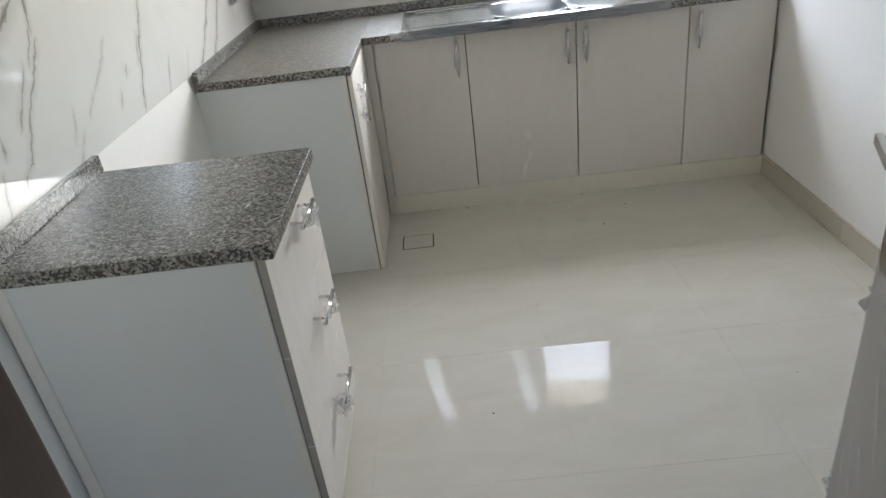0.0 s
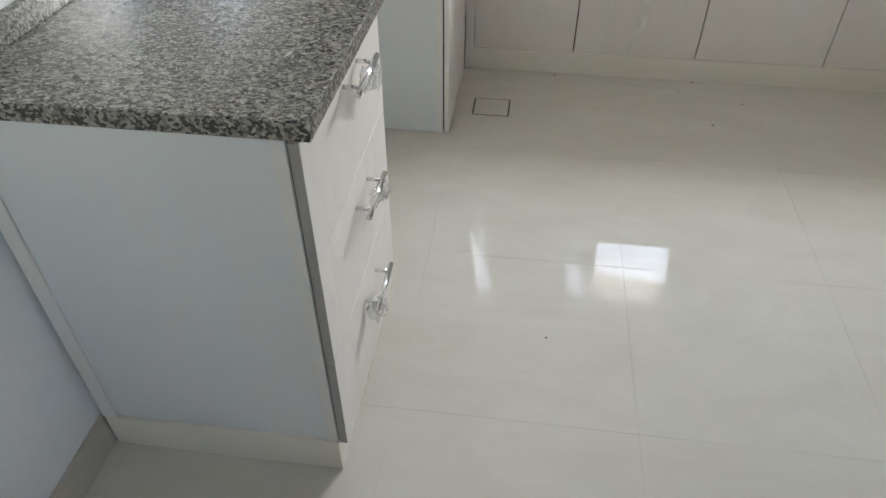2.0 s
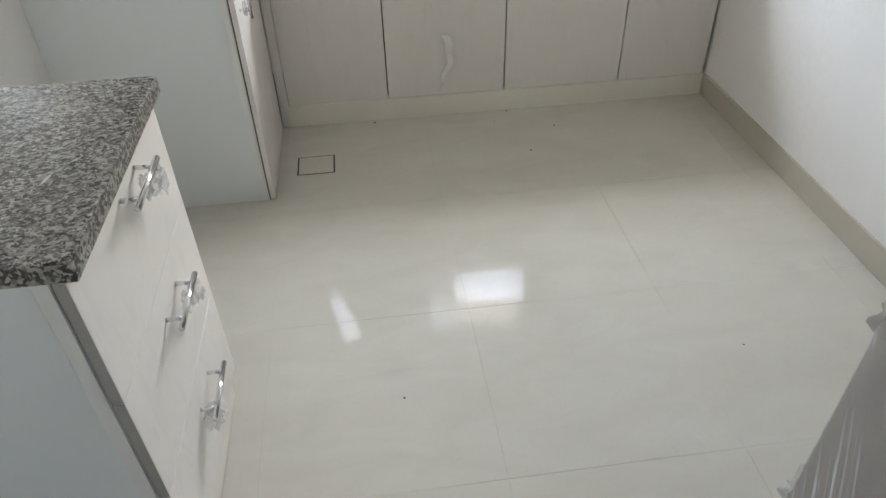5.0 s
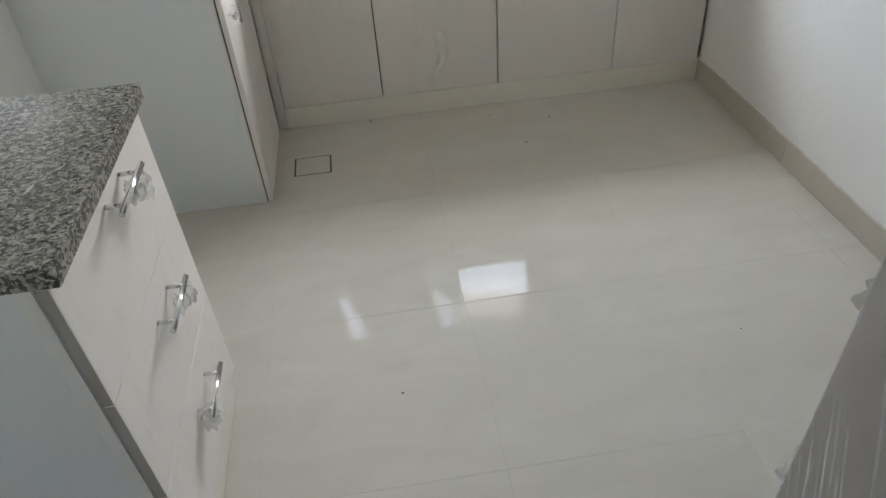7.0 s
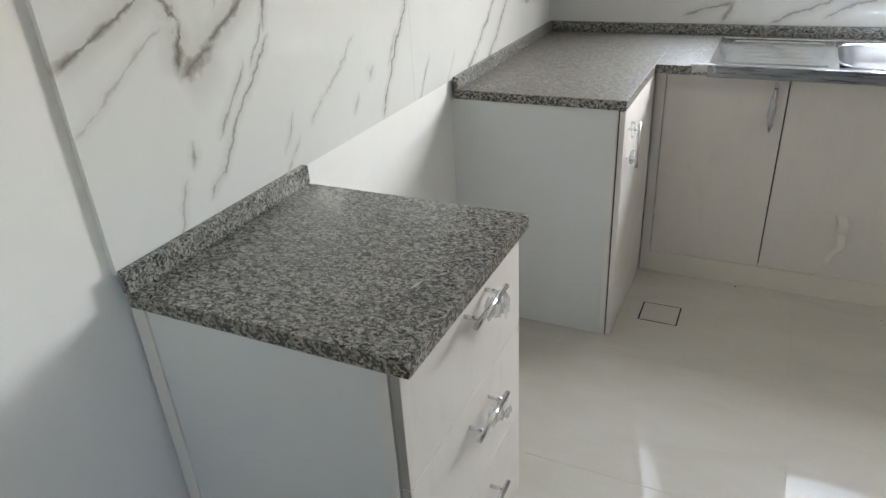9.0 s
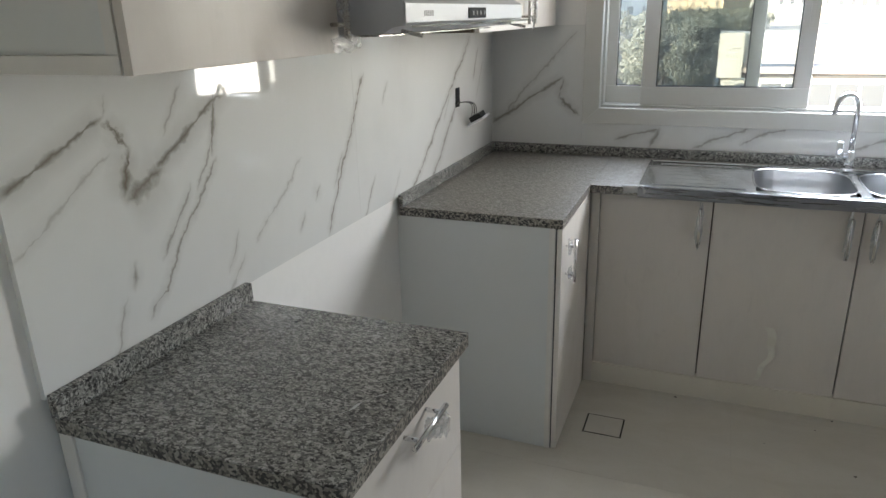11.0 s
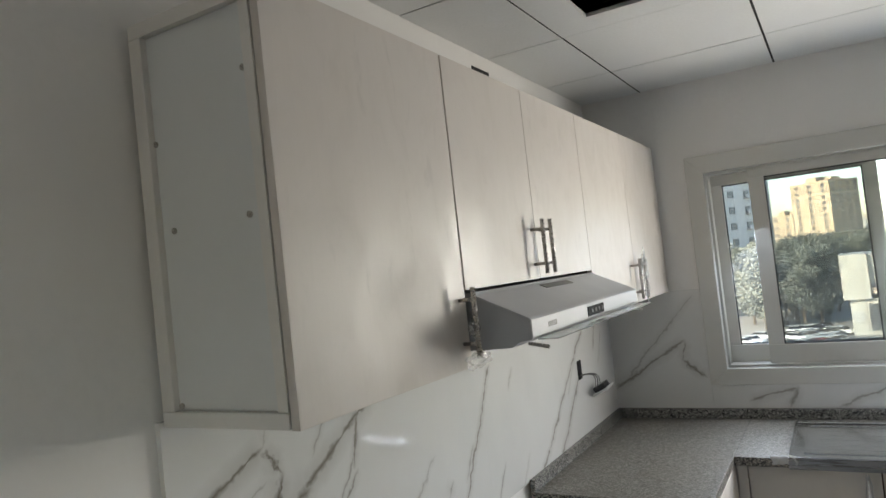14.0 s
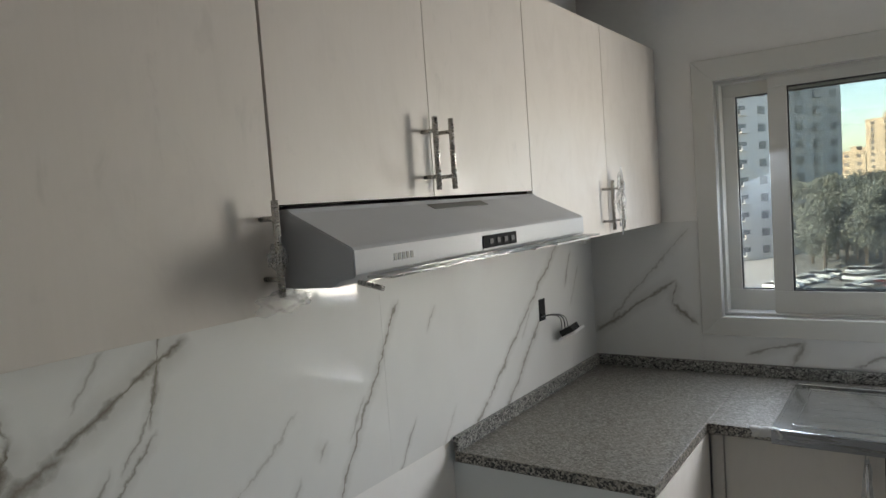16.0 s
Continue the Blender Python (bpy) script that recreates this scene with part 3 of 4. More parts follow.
part("plastic_wrap", wrap_face(0.0, -1), M_WRAP, leaf, "wrinkled clear plastic film", True)


def lever(y, s):
    hx = LEAF - 0.055
    rose = part("rose", box((hx - 0.026, min(y, y + s * 0.012), 0.985), (hx + 0.026, max(y, y + s * 0.012), 1.037), 0.003), M_NICKEL, leaf, "square metal rose")
    bm = bmesh.new()
    add_rod(bm, (hx, y + s * 0.012, 1.011), (hx, y + s * 0.052, 1.011), 0.0105, 14)
    add_box(bm, (hx - 0.118, min(y + s * 0.044, y + s * 0.058), 0.999), (hx + 0.012, max(y + s * 0.044, y + s * 0.058), 1.022), 0.004)
    part("lever", bm, M_CHROME, rose, "chrome lever handle")
    esc = part("escutcheon", box((hx - 0.026, min(y, y + s * 0.010), 0.885), (hx + 0.026, max(y, y + s * 0.010), 0.937), 0.003), M_NICKEL, leaf, "square lock plate")
    bm = bmesh.new()
    add_rod(bm, (hx, y + s * 0.009, 0.917), (hx, y + s * 0.014, 0.917), 0.0085, 14)
    add_box(bm, (hx - 0.0045, min(y + s * 0.009, y + s * 0.0135), 0.895), (hx + 0.0045, max(y + s * 0.009, y + s * 0.0135), 0.915), 0.001)
    part("key_cylinder", bm, M_CHROME, esc)


lever(0.042, 1)
lever(0.0, -1)
part("latch_plate", box((LEAF, 0.010, 0.86), (LEAF + 0.002, 0.032, 1.06), 0.0005), M_NICKEL, leaf, "metal latch plate")
for z in (0.25, 1.02, 1.8):
    bm = bmesh.new()
    add_rod(bm, (-0.005, -0.006, z), (-0.005, -0.006, z + 0.1), 0.006, 10)
    part("hinge", bm, M_NICKEL, leaf)


def flap(x, z, w, h, seed, dx):
    r = random.Random(seed)
    ph = [r.uniform(0, 6) for _ in range(4)]
    return add_sheet(bmesh.new(), 10, 12, lambda u, v: (
        x + dx * u * (0.4 + 0.6 * math.sin(v * 2.6 + 0.3)), 0.02 + 0.02 * math.sin(u * 5 + ph[0]) + w * u * math.sin(v * 3 + ph[1]) + 0.008 * math.sin(v * 17 + ph[2]),
        z + h * v + 0.012 * math.sin(u * 9 + ph[3])))


part("film_flap", flap(LEAF, 0.02, 0.02, 0.11, 4, 0.05), M_TAPE, leaf, "loose milky film at the door's edge", True)
part("film_flap", flap(LEAF, 0.60, 0.015, 0.09, 9, 0.03), M_TAPE, leaf, "loose milky film at the door's edge", True)
part("corner_block", box((LEAF + 0.001, 0.006, 0.095), (LEAF + 0.034, 0.036, 0.175), 0.002), M_CARD, leaf, "beige packing block at the door's edge")
door.matrix_basis = pose(DX1 + 0.002, YD + 0.035, 0, 0, 0, DOOR_ANGLE)


# ---- cabinets ----
def bar_handle(parent, a, b, out, mat=None, r=0.006):
    """Bar on two posts, from a to b on the front's face; out points away from it."""
    a, b, out = Vector(a), Vector(b), Vector(out)
    d = (b - a).normalized()
    bm = bmesh.new()
    add_rod(bm, a + out, b + out, r, 14)
    for p in (a + d * 0.028, b - d * 0.028):
        add_rod(bm, p, p + out, r * 0.75, 10)
    return part("handle", bm, mat or M_NICKEL, parent, "brushed metal bar handle", True)


def film_scrap(parent, at, size, seed, mat=None):
    """A crumpled bit of clear film."""
    bm = bmesh.new()
    bmesh.ops.create_icosphere(bm, subdivisions=3, radius=1.0)
    for v in bm.verts:
        k = 1 + 0.55 * noise.noise(v.co * 2.3 + Vector((seed, 0, 0))) + 0.3 * noise.noise(v.co * 6 + Vector((0, seed, 0)))
        v.co = Vector((v.co.x * size[0], v.co.y * size[1], v.co.z * size[2])) * k + Vector(at)
    return part("film_scrap", bm, mat or M_FILM, parent, "crumpled clear plastic film")


# drawer unit beside the door
CT, CB = 0.92, 0.886
du = thing("drawer_unit", (0.28, 4.39, 0), "white base unit with three cream drawers on a plinth", "cabinet")
for nm, lo, hi in (("side_panel", (0.004, 4.116, 0.105), (0.554, 4.132, CB - 0.001)), ("side_panel", (0.004, 4.648, 0.105), (0.554, 4.664, CB - 0.001)),
                   ("back_panel", (0.004, 4.1325, 0.105), (0.02, 4.6475, CB - 0.001)), ("bottom_panel", (0.0205, 4.1325, 0.105), (0.554, 4.6475, 0.121)),
                   ("rail", (0.47, 4.1325, CB - 0.02), (0.554, 4.6475, CB - 0.002))):
    part(nm, box(lo, hi, 0.001), M_SIDE, du, "white melamine board")
part("back_trim", box((0.001, 4.110, 0.105), (0.034, 4.1155, CB - 0.001), 0.001), M_TRIM, du, "cream cover strip at the wall")
# black sheet added behind the fronts, stands in for shade in the gaps
part("gap_shade", box((0.5543, 4.117, 0.108), (0.5572, 4.66, CB - 0.003)), M_GASKET, du, "added black sheet that shades the gaps between the drawers")
part("front_trim", box((0.530, 4.112, 0.105), (0.5535, 4.1155, CB - 0.001), 0.001), M_TRIM, du, "cream cover strip")
part("plinth", box((0.004, 4.110, 0.0), (0.555, 4.66, 0.1035), 0.002), M_PLINTH, du, "cream plinth")
for k, (z0, z1, hz) in enumerate(((0.637, CB - 0.004, 0.842), (0.376, 0.635, 0.570), (0.107, 0.374, 0.302))):
    dr = part("drawer", box((0.5575, 4.113, z0), (0.5755, 4.666, z1), 0.0012), M_FRONT, du, "cream laminate drawer front")
    part("edge_band", box((0.5580, 4.1115, z0 + 0.0012), (0.5750, 4.1128, z1 - 0.0012)), M_BAND, dr, "grey edge band")
    bar_handle(dr, (0.5755, 4.335, hz), (0.5755, 4.495, hz), (0.034, 0, 0), M_CHROME)
    for q in range(3 if k < 2 else 2):
        y = 4.43 + 0.03 * q if k < 2 else 4.352 + 0.02 * q
        film_scrap(dr, (0.600 + 0.004 * q, y, hz - 0.018 - (0.012 * q if k < 2 else 0)), (0.010, 0.013, 0.024) if k < 2 else (0.018, 0.02, 0.024), k * 7 + q)


def worktop(name, bm, label, top=None):
    """Granite slab: polished top, rougher edges."""
    bmesh.ops.recalc_face_normals(bm, faces=bm.faces)
    for f in bm.faces:
        f.material_index = 0 if f.normal.z > 0.2 else 1
    return tagged(new(name, mesh_of(name, bm, [top or M_GRANITE, M_GEDGE])), label, "countertop")


worktop("worktop", box((0.001, 4.108, CB), (0.596, 4.675, CT), 0.003), "speckled grey granite worktop on the drawer unit")
bm = box((0.0015, 4.104, CT + 0.0005), (0.021, 4.676, 0.967), 0.002)
solid("upstand", bm, [M_GRANITE], "speckled grey granite upstand along the tiles", "upstand")
bm = add_sheet(bmesh.new(), 12, 2, lambda u, v: (0.475 + 0.055 * u + 0.008 * v + 0.006 * math.sin(u * 7), 4.27 + 0.10 * u - 0.004 * math.sin(u * 3) + 0.012 * v, CT + 0.0012 + 0.0015 * math.sin(u * 9) ** 2))
solid("tape_strip", bm, M_TAPE, "short strip of milky tape stuck on granite", "tape")

# corner unit
cu = thing("corner_unit", (0.3, 5.87, 0), "white corner base unit with a cream door", "cabinet")
for nm, lo, hi in (("side_panel", (XL + 0.0005, 5.600, 0.0), (0.590, 5.616, CB - 0.001)), ("back_panel", (0.004, 5.6165, 0.0), (0.02, 6.74, CB - 0.001)),
                   ("bottom_panel", (0.0205, 5.6165, 0.08), (0.590, 6.16, 0.096))):
    part(nm, box(lo, hi, 0.001), M_SIDE, cu, "white melamine board")
part("front_trim", box((0.568, 5.5965, 0.0), (0.5895, 5.5995, CB - 0.001), 0.001), M_TRIM, cu, "cream cover strip")
dr = part("door", box((0.595, 5.598, 0.004), (0.613, 6.150, CB - 0.004), 0.0012), M_FRONT, cu, "cream laminate door")
bar_handle(dr, (0.613, 5.668, 0.67), (0.613, 5.668, 0.832), (0.034, 0, 0), M_CHROME)
film_scrap(dr, (0.628, 5.672, 0.80), (0.008, 0.012, 0.03), 31)
film_scrap(dr, (0.630, 5.674, 0.70), (0.008, 0.012, 0.025), 37)
# another added black sheet, so the gap at the door looks shaded
part("gap_shade", box((0.5905, 5.602, 0.002), (0.5945, 6.12, CB - 0.003)), M_GASKET, cu, "added black sheet that shades the gap round the door")
part("filler", box((0.6145, 6.166, 0.0), (0.6522, 6.186, CB - 0.002), 0.001), M_FRONT, cu, "narrow cream filler strip")

# sink-side base units
DOORS = [0.6525, 1.091, 1.611, 2.139, 2.546]
for k, (x0, x1) in enumerate(zip(DOORS, DOORS[1:])):
    u = thing("base_unit", ((x0 + x1) / 2, 6.45, 0), "cream base unit door over a cream plinth", "cabinet", "base units under the sink")
    for nm, lo, hi in (("side_panel", (x0 + 0.001, 6.203, 0.097), (x0 + 0.017, 6.74, CB - 0.002)), ("side_panel", (x1 - 0.017, 6.203, 0.097), (x1 - 0.001, 6.74, CB - 0.002)),
                       ("bottom_panel", (x0 + 0.0175, 6.203, 0.097), (x1 - 0.0175, 6.74, 0.113))):
        part(nm, box(lo, hi, 0.001), M_CHIP, u, "raw chipboard edge")
    d = part("door", box((x0 + (0.003 if k == 0 else 0.0026), 6.172, 0.0975), (x1 - 0.0026, 6.190, CB - 0.003), 0.0010), M_FRONT, u, "cream laminate door")
    hx = (x1 - 0.045) if k < 2 else (x0 + 0.04)
    bar_handle(d, (hx, 6.172, 0.69), (hx, 6.172, 0.85), (0, -0.034, 0), M_CHROME)
    part("plinth", box((x0, 6.165, 0.0), (x1 + (0.012 if k == 3 else 0), 6.200, 0.0968), 0.001), M_PLINTH, u, "cream plinth")
    film_scrap(d, (hx, 6.146, 0.775), (0.013, 0.010, 0.085), 51 + k, M_TAPE)
    if k == 1:
        bm = add_sheet(bmesh.new(), 4, 26, lambda p, v: (
            1.330 + (0.034 - 0.02 * v) * p + 0.024 * math.sin(v * 4.0) + 0.005 * math.sin(v * 15), 6.168 - 0.010 * abs(math.sin(v * 9)) - 0.006 * p, 0.37 - 0.24 * v))
        part("tape_tail", bm, M_CREAMTAPE, d, "hanging twisted strip of milky tape", True)

bm = bmesh.new()
add_box(bm, (0.001, 5.592, CB), (0.6145, 6.7485, CT), 0.003)
worktop("worktop", bm, "speckled granite worktop in the corner, dusty", M_GRANITE_D)
bm = bmesh.new()
rims = [[bm.verts.new((x, y, z)) for x, y in ((a, b), (c, b), (c, d), (a, d))] for z in (CT - 0.001, CB) for a, b, c, d in ((0.6155, 6.126, 2.557, 6.7485), (1.2325, 6.1655, 1.9895, 6.5945))]
for i in range(4):
    j = (i + 1) % 4
    for p, q in ((0, 1), (1, 3), (3, 2), (2, 0)):
        bm.faces.new((rims[p][i], rims[p][j], rims[q][j], rims[q][i]))
worktop("worktop", bm, "speckled granite worktop under the sink", M_GRANITE_D)
solid("upstand", box((0.0015, 5.588, CT + 0.0005), (0.021, 6.7275, 0.966), 0.002), M_GRANITE, "speckled granite upstand along the side tiles", "upstand")
solid("upstand", box((0.0015, 6.728, CT + 0.0005), (2.557, 6.749, 0.966), 0.002), M_GRANITE, "speckled granite upstand under the window", "upstand")

bm = add_sheet(bmesh.new(), 10, 6, lambda u, v: (0.745 + 0.085 * u + 0.006 * math.sin(v * 8), 6.115 - 0.004 * math.sin(u * 7) + 0.03 * max(0.0, v - 0.6), CT + 0.012 - 0.05 * max(0.0, 0.6 - v) - 0.004 * math.sin(u * 11 + v * 5) ** 2))
solid("tape_strip", bm, M_TAPE, "milky packing tape over the worktop's front edge", "tape", smooth=True)

# sit-on sink with a drainer and two bowls
SX0, SX1, SY0, SY1, SZ = 0.803, 2.03, 6.118, 6.665, CT + 0.008
sink = thing("sink", ((SX0 + SX1) / 2, 6.39, CT), "stainless steel double-bowl sink with a drainer", "sink")
B1, B2 = (1.237, 1.592), (1.628, 1.985)
BY0, BY1 = 6.17, 6.59
bm = bmesh.new()
for lo, hi in (((SX0 + 0.012, SY0 + 0.012), (SX1 - 0.012, BY0)), ((SX0 + 0.012, BY1), (SX1 - 0.012, SY1 - 0.012)), ((SX0 + 0.012, BY0), (B1[0], BY1)), ((B1[1], BY0), (B2[0], BY1)), ((B2[1], BY0), (SX1 - 0.012, BY1))):
    add_box(bm, (*lo, CT + 0.001), (*hi, SZ - 0.0025), 0)
part("deck", bm, M_STEEL, sink)
bm = bmesh.new()
for lo, hi in (((SX0, SY0), (SX1, SY0 + 0.012)), ((SX0, SY1 - 0.012), (SX1, SY1)), ((SX0, SY0 + 0.012), (SX0 + 0.012, SY1 - 0.012)), ((SX1 - 0.012, SY0 + 0.012), (SX1, SY1 - 0.012))):
    add_box(bm, (*lo, CT + 0.0005), (*hi, SZ), 0.0025)
part("rim", bm, M_STEEL, sink, "raised steel rim")
part("apron", box((SX0, SY0 - 0.003, CB - 0.003), (SX1, SY0 - 0.0005, SZ - 0.001), 0.001), M_APRON, sink, "steel front edge, coloured dark like a reflection of the room")
TR = (SX0 + 0.05, BY0 + 0.005, B1[0] - 0.035, BY1 + 0.01)      # drainer tray
bm = bmesh.new()
for lo, hi in (((TR[0], TR[1]), (TR[2], TR[1] + 0.009)), ((TR[0], TR[3] - 0.009), (TR[2], TR[3])), ((TR[0], TR[1] + 0.009), (TR[0] + 0.009, TR[3] - 0.009)), ((TR[2] - 0.009, TR[1] + 0.009), (TR[2], TR[3] - 0.009))):
    add_box(bm, (*lo, SZ - 0.0028), (*hi, SZ + 0.0008), 0.0016)
part("drainer_rim", bm, M_STEEL, sink, "pressed rim of the drainer")
bm = bmesh.new()
for i in range(5):
    y = TR[1] + 0.06 + 0.07 * i
    add_box(bm, (TR[0] + 0.05, y, SZ - 0.0027), (TR[2] - 0.05, y + 0.02, SZ - 0.0018), 0.0004)
part("drainer_ribs", bm, M_STEEL, sink)
part("slot_line", box((TR[0] + 0.06, SY1 - 0.036, SZ - 0.0024), (TR[2] - 0.02, SY1 - 0.028, SZ - 0.0018)), M_GASKET, sink, "dark stripe behind the drainer")
bm = bmesh.new()
for (x0, x1) in (B1, B2):
    n = 48
    ring_pts = []
    for q in range(n + 1):
        a = 2 * math.pi * q / n
        cx, cy = math.cos(a), math.sin(a)
        rr = (abs(cx) ** 4 + abs(cy) ** 4) ** -0.25
        ring_pts.append(((x0 + x1) / 2 + (x1 - x0) / 2 * 1.02 * rr * cx, (BY0 + BY1) / 2 + (BY1 - BY0) / 2 * 1.02 * rr * cy, SZ - 0.0015))
    tube(bm, ring_pts, 0.004, 6)
part("bowl_rim", bm, M_STEEL, sink, "rolled rims of the two bowls", True)
for x0, x1 in (B1, B2):
    def bowl(u, v, x0=x0, x1=x1):
        a = u * 2 * math.pi
        k = 1.0 if v < 0.2 else (1.0 - 0.10 * v if v < 0.75 else 0.925 * (1 - v) / 0.25 + 0.001)
        e = 4.0
        cx, cy = math.cos(a), math.sin(a)
        r = (abs(cx) ** e + abs(cy) ** e) ** (-1 / e)
        z = SZ - 0.002 - (0.0 if v == 0 else 0.15 * min(1, v / 0.75) ** 0.7) - (0.01 if v > 0.8 else 0)
        return ((x0 + x1) / 2 + (x1 - x0) / 2 * 1.01 * r * cx * k, (BY0 + BY1) / 2 + (BY1 - BY0) / 2 * 1.01 * r * cy * k, z)
    b = part("bowl", add_sheet(bmesh.new(), 40, 14, bowl), M_BOWL, sink, "steel bowl", True)
    bm = bmesh.new()
    add_rod(bm, ((x0 + x1) / 2, 6.38, SZ - 0.165), ((x0 + x1) / 2, 6.38, SZ - 0.158), 0.045, 20)
    part("strainer", bm, M_CHROME, b)

# mixer tap
tap = thing("mixer_tap", (1.605, 6.625, SZ), "chrome gooseneck mixer tap behind the bowls", "tap")
bx, by = 1.605, 6.625
part("base", add_rod(add_rod(bmesh.new(), (bx, by, SZ), (bx, by, SZ + 0.012), 0.027, 20), (bx, by, SZ + 0.012), (bx, by, SZ + 0.085), 0.019, 20), M_CHROME, tap, "", True)
dirx, diry = -0.85, -0.53
pts = [(bx, by, SZ + 0.085), (bx, by, 1.19)]
for i in range(1, 13):
    a = math.pi * i / 12
    r = 0.052
    pts.append((bx + dirx * (r - r * math.cos(a)), by + diry * (r - r * math.cos(a)), 1.19 + r * math.sin(a) * 1.1))
pts.append((bx + dirx * 0.106, by + diry * 0.106, 1.168))
part("spout", tube(bmesh.new(), pts, 0.0105, 12), M_CHROME, tap, "", True)
bm = bmesh.new()
add_rod(bm, (bx, by, SZ + 0.06), (bx - 0.035, by - 0.01, SZ + 0.065), 0.014, 14)
add_box(bm, (bx - 0.056, by - 0.022, SZ + 0.055), (bx - 0.032, by + 0.004, SZ + 0.125), 0.005)
part("lever", bm, M_CHROME, tap)


# ---- wall units ----
UX, UT = 0.316, 2.235


def wall_unit(y0, y1, z0, seams, label):
    u = thing("wall_unit", (0.15, (y0 + y1) / 2, z0), label, "cabinet", "wall units along the tiled wall")
    f = 0.296
    near = y0 < 4.2
    iy = y0 + (0.012 if near else 0.0)
    for nm, lo, hi in (
            ("side_panel", (0.0325 if near else 0.002, iy, z0 + (0.027 if near else 0)), (0.274 if near else f, iy + 0.016, UT - (0.027 if near else 0))),
            ("side_panel", (0.002, y1 - 0.017, z0), (f, y1 - 0.001, UT)), ("bottom_panel", (0.002, iy + 0.0165, z0 + 0.002), (f, y1 - 0.0175, z0 + 0.018)),
            ("top_panel", (0.002, iy + 0.0165, UT - 0.016), (f, y1 - 0.0175, UT)), ("back_panel", (0.002, iy + 0.0165, z0 + 0.0285), (0.01, y1 - 0.0175, UT - 0.0165))):
        part(nm, box(lo, hi, 0.0008), M_SIDE if near and nm != "side_panel" or lo[1] == iy and near else M_CHIP, u, "melamine-faced board")
    # added black sheet gives the door gaps their shade
    part("gap_shade", box((f + 0.0003, y0 + 0.004, z0 + 0.002), (f + 0.0026, y1 - 0.003, UT - 0.002)), M_GASKET, u, "added black sheet that shades the gaps between the doors")
    if near:
        for lo, hi in (((0.001, z0 + 0.027), (0.032, UT - 0.027)), ((0.2745, z0 + 0.027), (f, UT - 0.027)), ((0.001, z0), (f, z0 + 0.0265)), ((0.001, UT - 0.0265), (f, UT))):
            part("edge_strip", box((lo[0], y0, lo[1]), (hi[0], y0 + 0.017, hi[1]), 0.0012), M_TRIM, u, "cream edge strip round the open side")
        for x, z in ((0.246, 1.864), (0.063, 1.86), (0.036, 2.017), (0.262, 2.10), (0.040, 1.556)):
            bm = bmesh.new()
            add_rod(bm, (x, iy - 0.003, z), (x, iy + 0.001, z), 0.0055, 10)
            part("screw", bm, M_NICKEL, u, "small dark screw head")
    doors = []
    for a, b in zip(seams, seams[1:]):
        g0, g1 = (0.0026 if a == 4.684 else 0.0012), (0.0026 if b == 4.683 else 0.0012)
        doors.append(part("door", box((f + 0.003, a + g0, z0 - 0.001), (UX, b - g1, UT), 0.0012), M_UPPER, u, "cream laminate door in the darker tone, with dusty smudges"))
    return u, doors


u1, (d1,) = wall_unit(4.112, 4.683, 1.521, [4.112, 4.683], "tall cream wall unit with a bare white side")
u2, (d2, d3) = wall_unit(4.684, 5.60, 1.694, [4.684, 5.137, 5.60], "short two-door cream wall unit over the hood")
u3, (d4, d5) = wall_unit(5.601, 6.746, 1.532, [5.601, 6.162, 6.746], "cream two-door wall unit in the corner")
OUT = (0.036, 0, 0)
bar_handle(d1, (UX, 4.652, 1.548), (UX, 4.652, 1.700), OUT)
bar_handle(d2, (UX, 5.106, 1.706), (UX, 5.106, 1.858), OUT)
bar_handle(d3, (UX, 5.166, 1.706), (UX, 5.166, 1.858), OUT)
bar_handle(d4, (UX, 6.112, 1.548), (UX, 6.112, 1.712), OUT)
bar_handle(d5, (UX, 6.200, 1.548), (UX, 6.200, 1.712), OUT)
film_scrap(d1, (0.345, 4.66, 1.54), (0.010, 0.05, 0.018), 71)
film_scrap(d1, (0.345, 4.655, 1.61), (0.010, 0.016, 0.022), 74)
film_scrap(d5, (0.348, 6.20, 1.64), (0.010, 0.026, 0.095), 77)

# ---- cooker hood ----
hood = thing("cooker_hood", (0.2, 5.15, 1.55), "silver slim cooker hood under the short unit", "cooker hood")
HY0, HY1 = 4.708, 5.606
prof = [(0.012, 1.6852), (0.3170, 1.6852), (0.325, 1.678), (0.452, 1.619), (0.457, 1.614), (0.457, 1.576), (0.453, 1.571), (0.425, 1.5675), (0.405, 1.555), (0.30, 1.552), (0.012, 1.552)]
bm = add_prism(bmesh.new(), prof, HY0, HY1)
bmesh.ops.bevel(bm, geom=[e for e in bm.edges if abs(e.verts[0].co.y - e.verts[1].co.y) < 1e-6], offset=0.002, segments=2, affect="EDGES")
body = part("body", bm, M_HOOD, hood)
sl = math.atan2(0.059, 0.127)


def on_slope(x, y, up):
    """A place on the sloping top, up metres off it."""
    return (x + up * math.sin(sl), y, 1.678 - (x - 0.325) * math.tan(sl) + up * math.cos(sl))


bm = bmesh.new()
q = [on_slope(x, y, u) for u in (0.0005, 0.0022) for x, y in ((0.331, 5.085), (0.352, 5.085), (0.352, 5.30), (0.331, 5.30))]
vs = [bm.verts.new(p) for p in q]
for f in ((0, 1, 2, 3), (4, 5, 6, 7), (0, 1, 5, 4), (1, 2, 6, 5), (2, 3, 7, 6), (3, 0, 4, 7)):
    bm.faces.new([vs[i] for i in f])
part("vent_grille", bm, Mat("grey_vent", (0.16, 0.16, 0.15), 0.6).m, hood, "dark grey vent grille")
panel = part("control_panel", box((0.4572, 5.092, 1.580), (0.4592, 5.232, 1.606), 0.0008), M_MATTE, hood, "glossy black control panel")
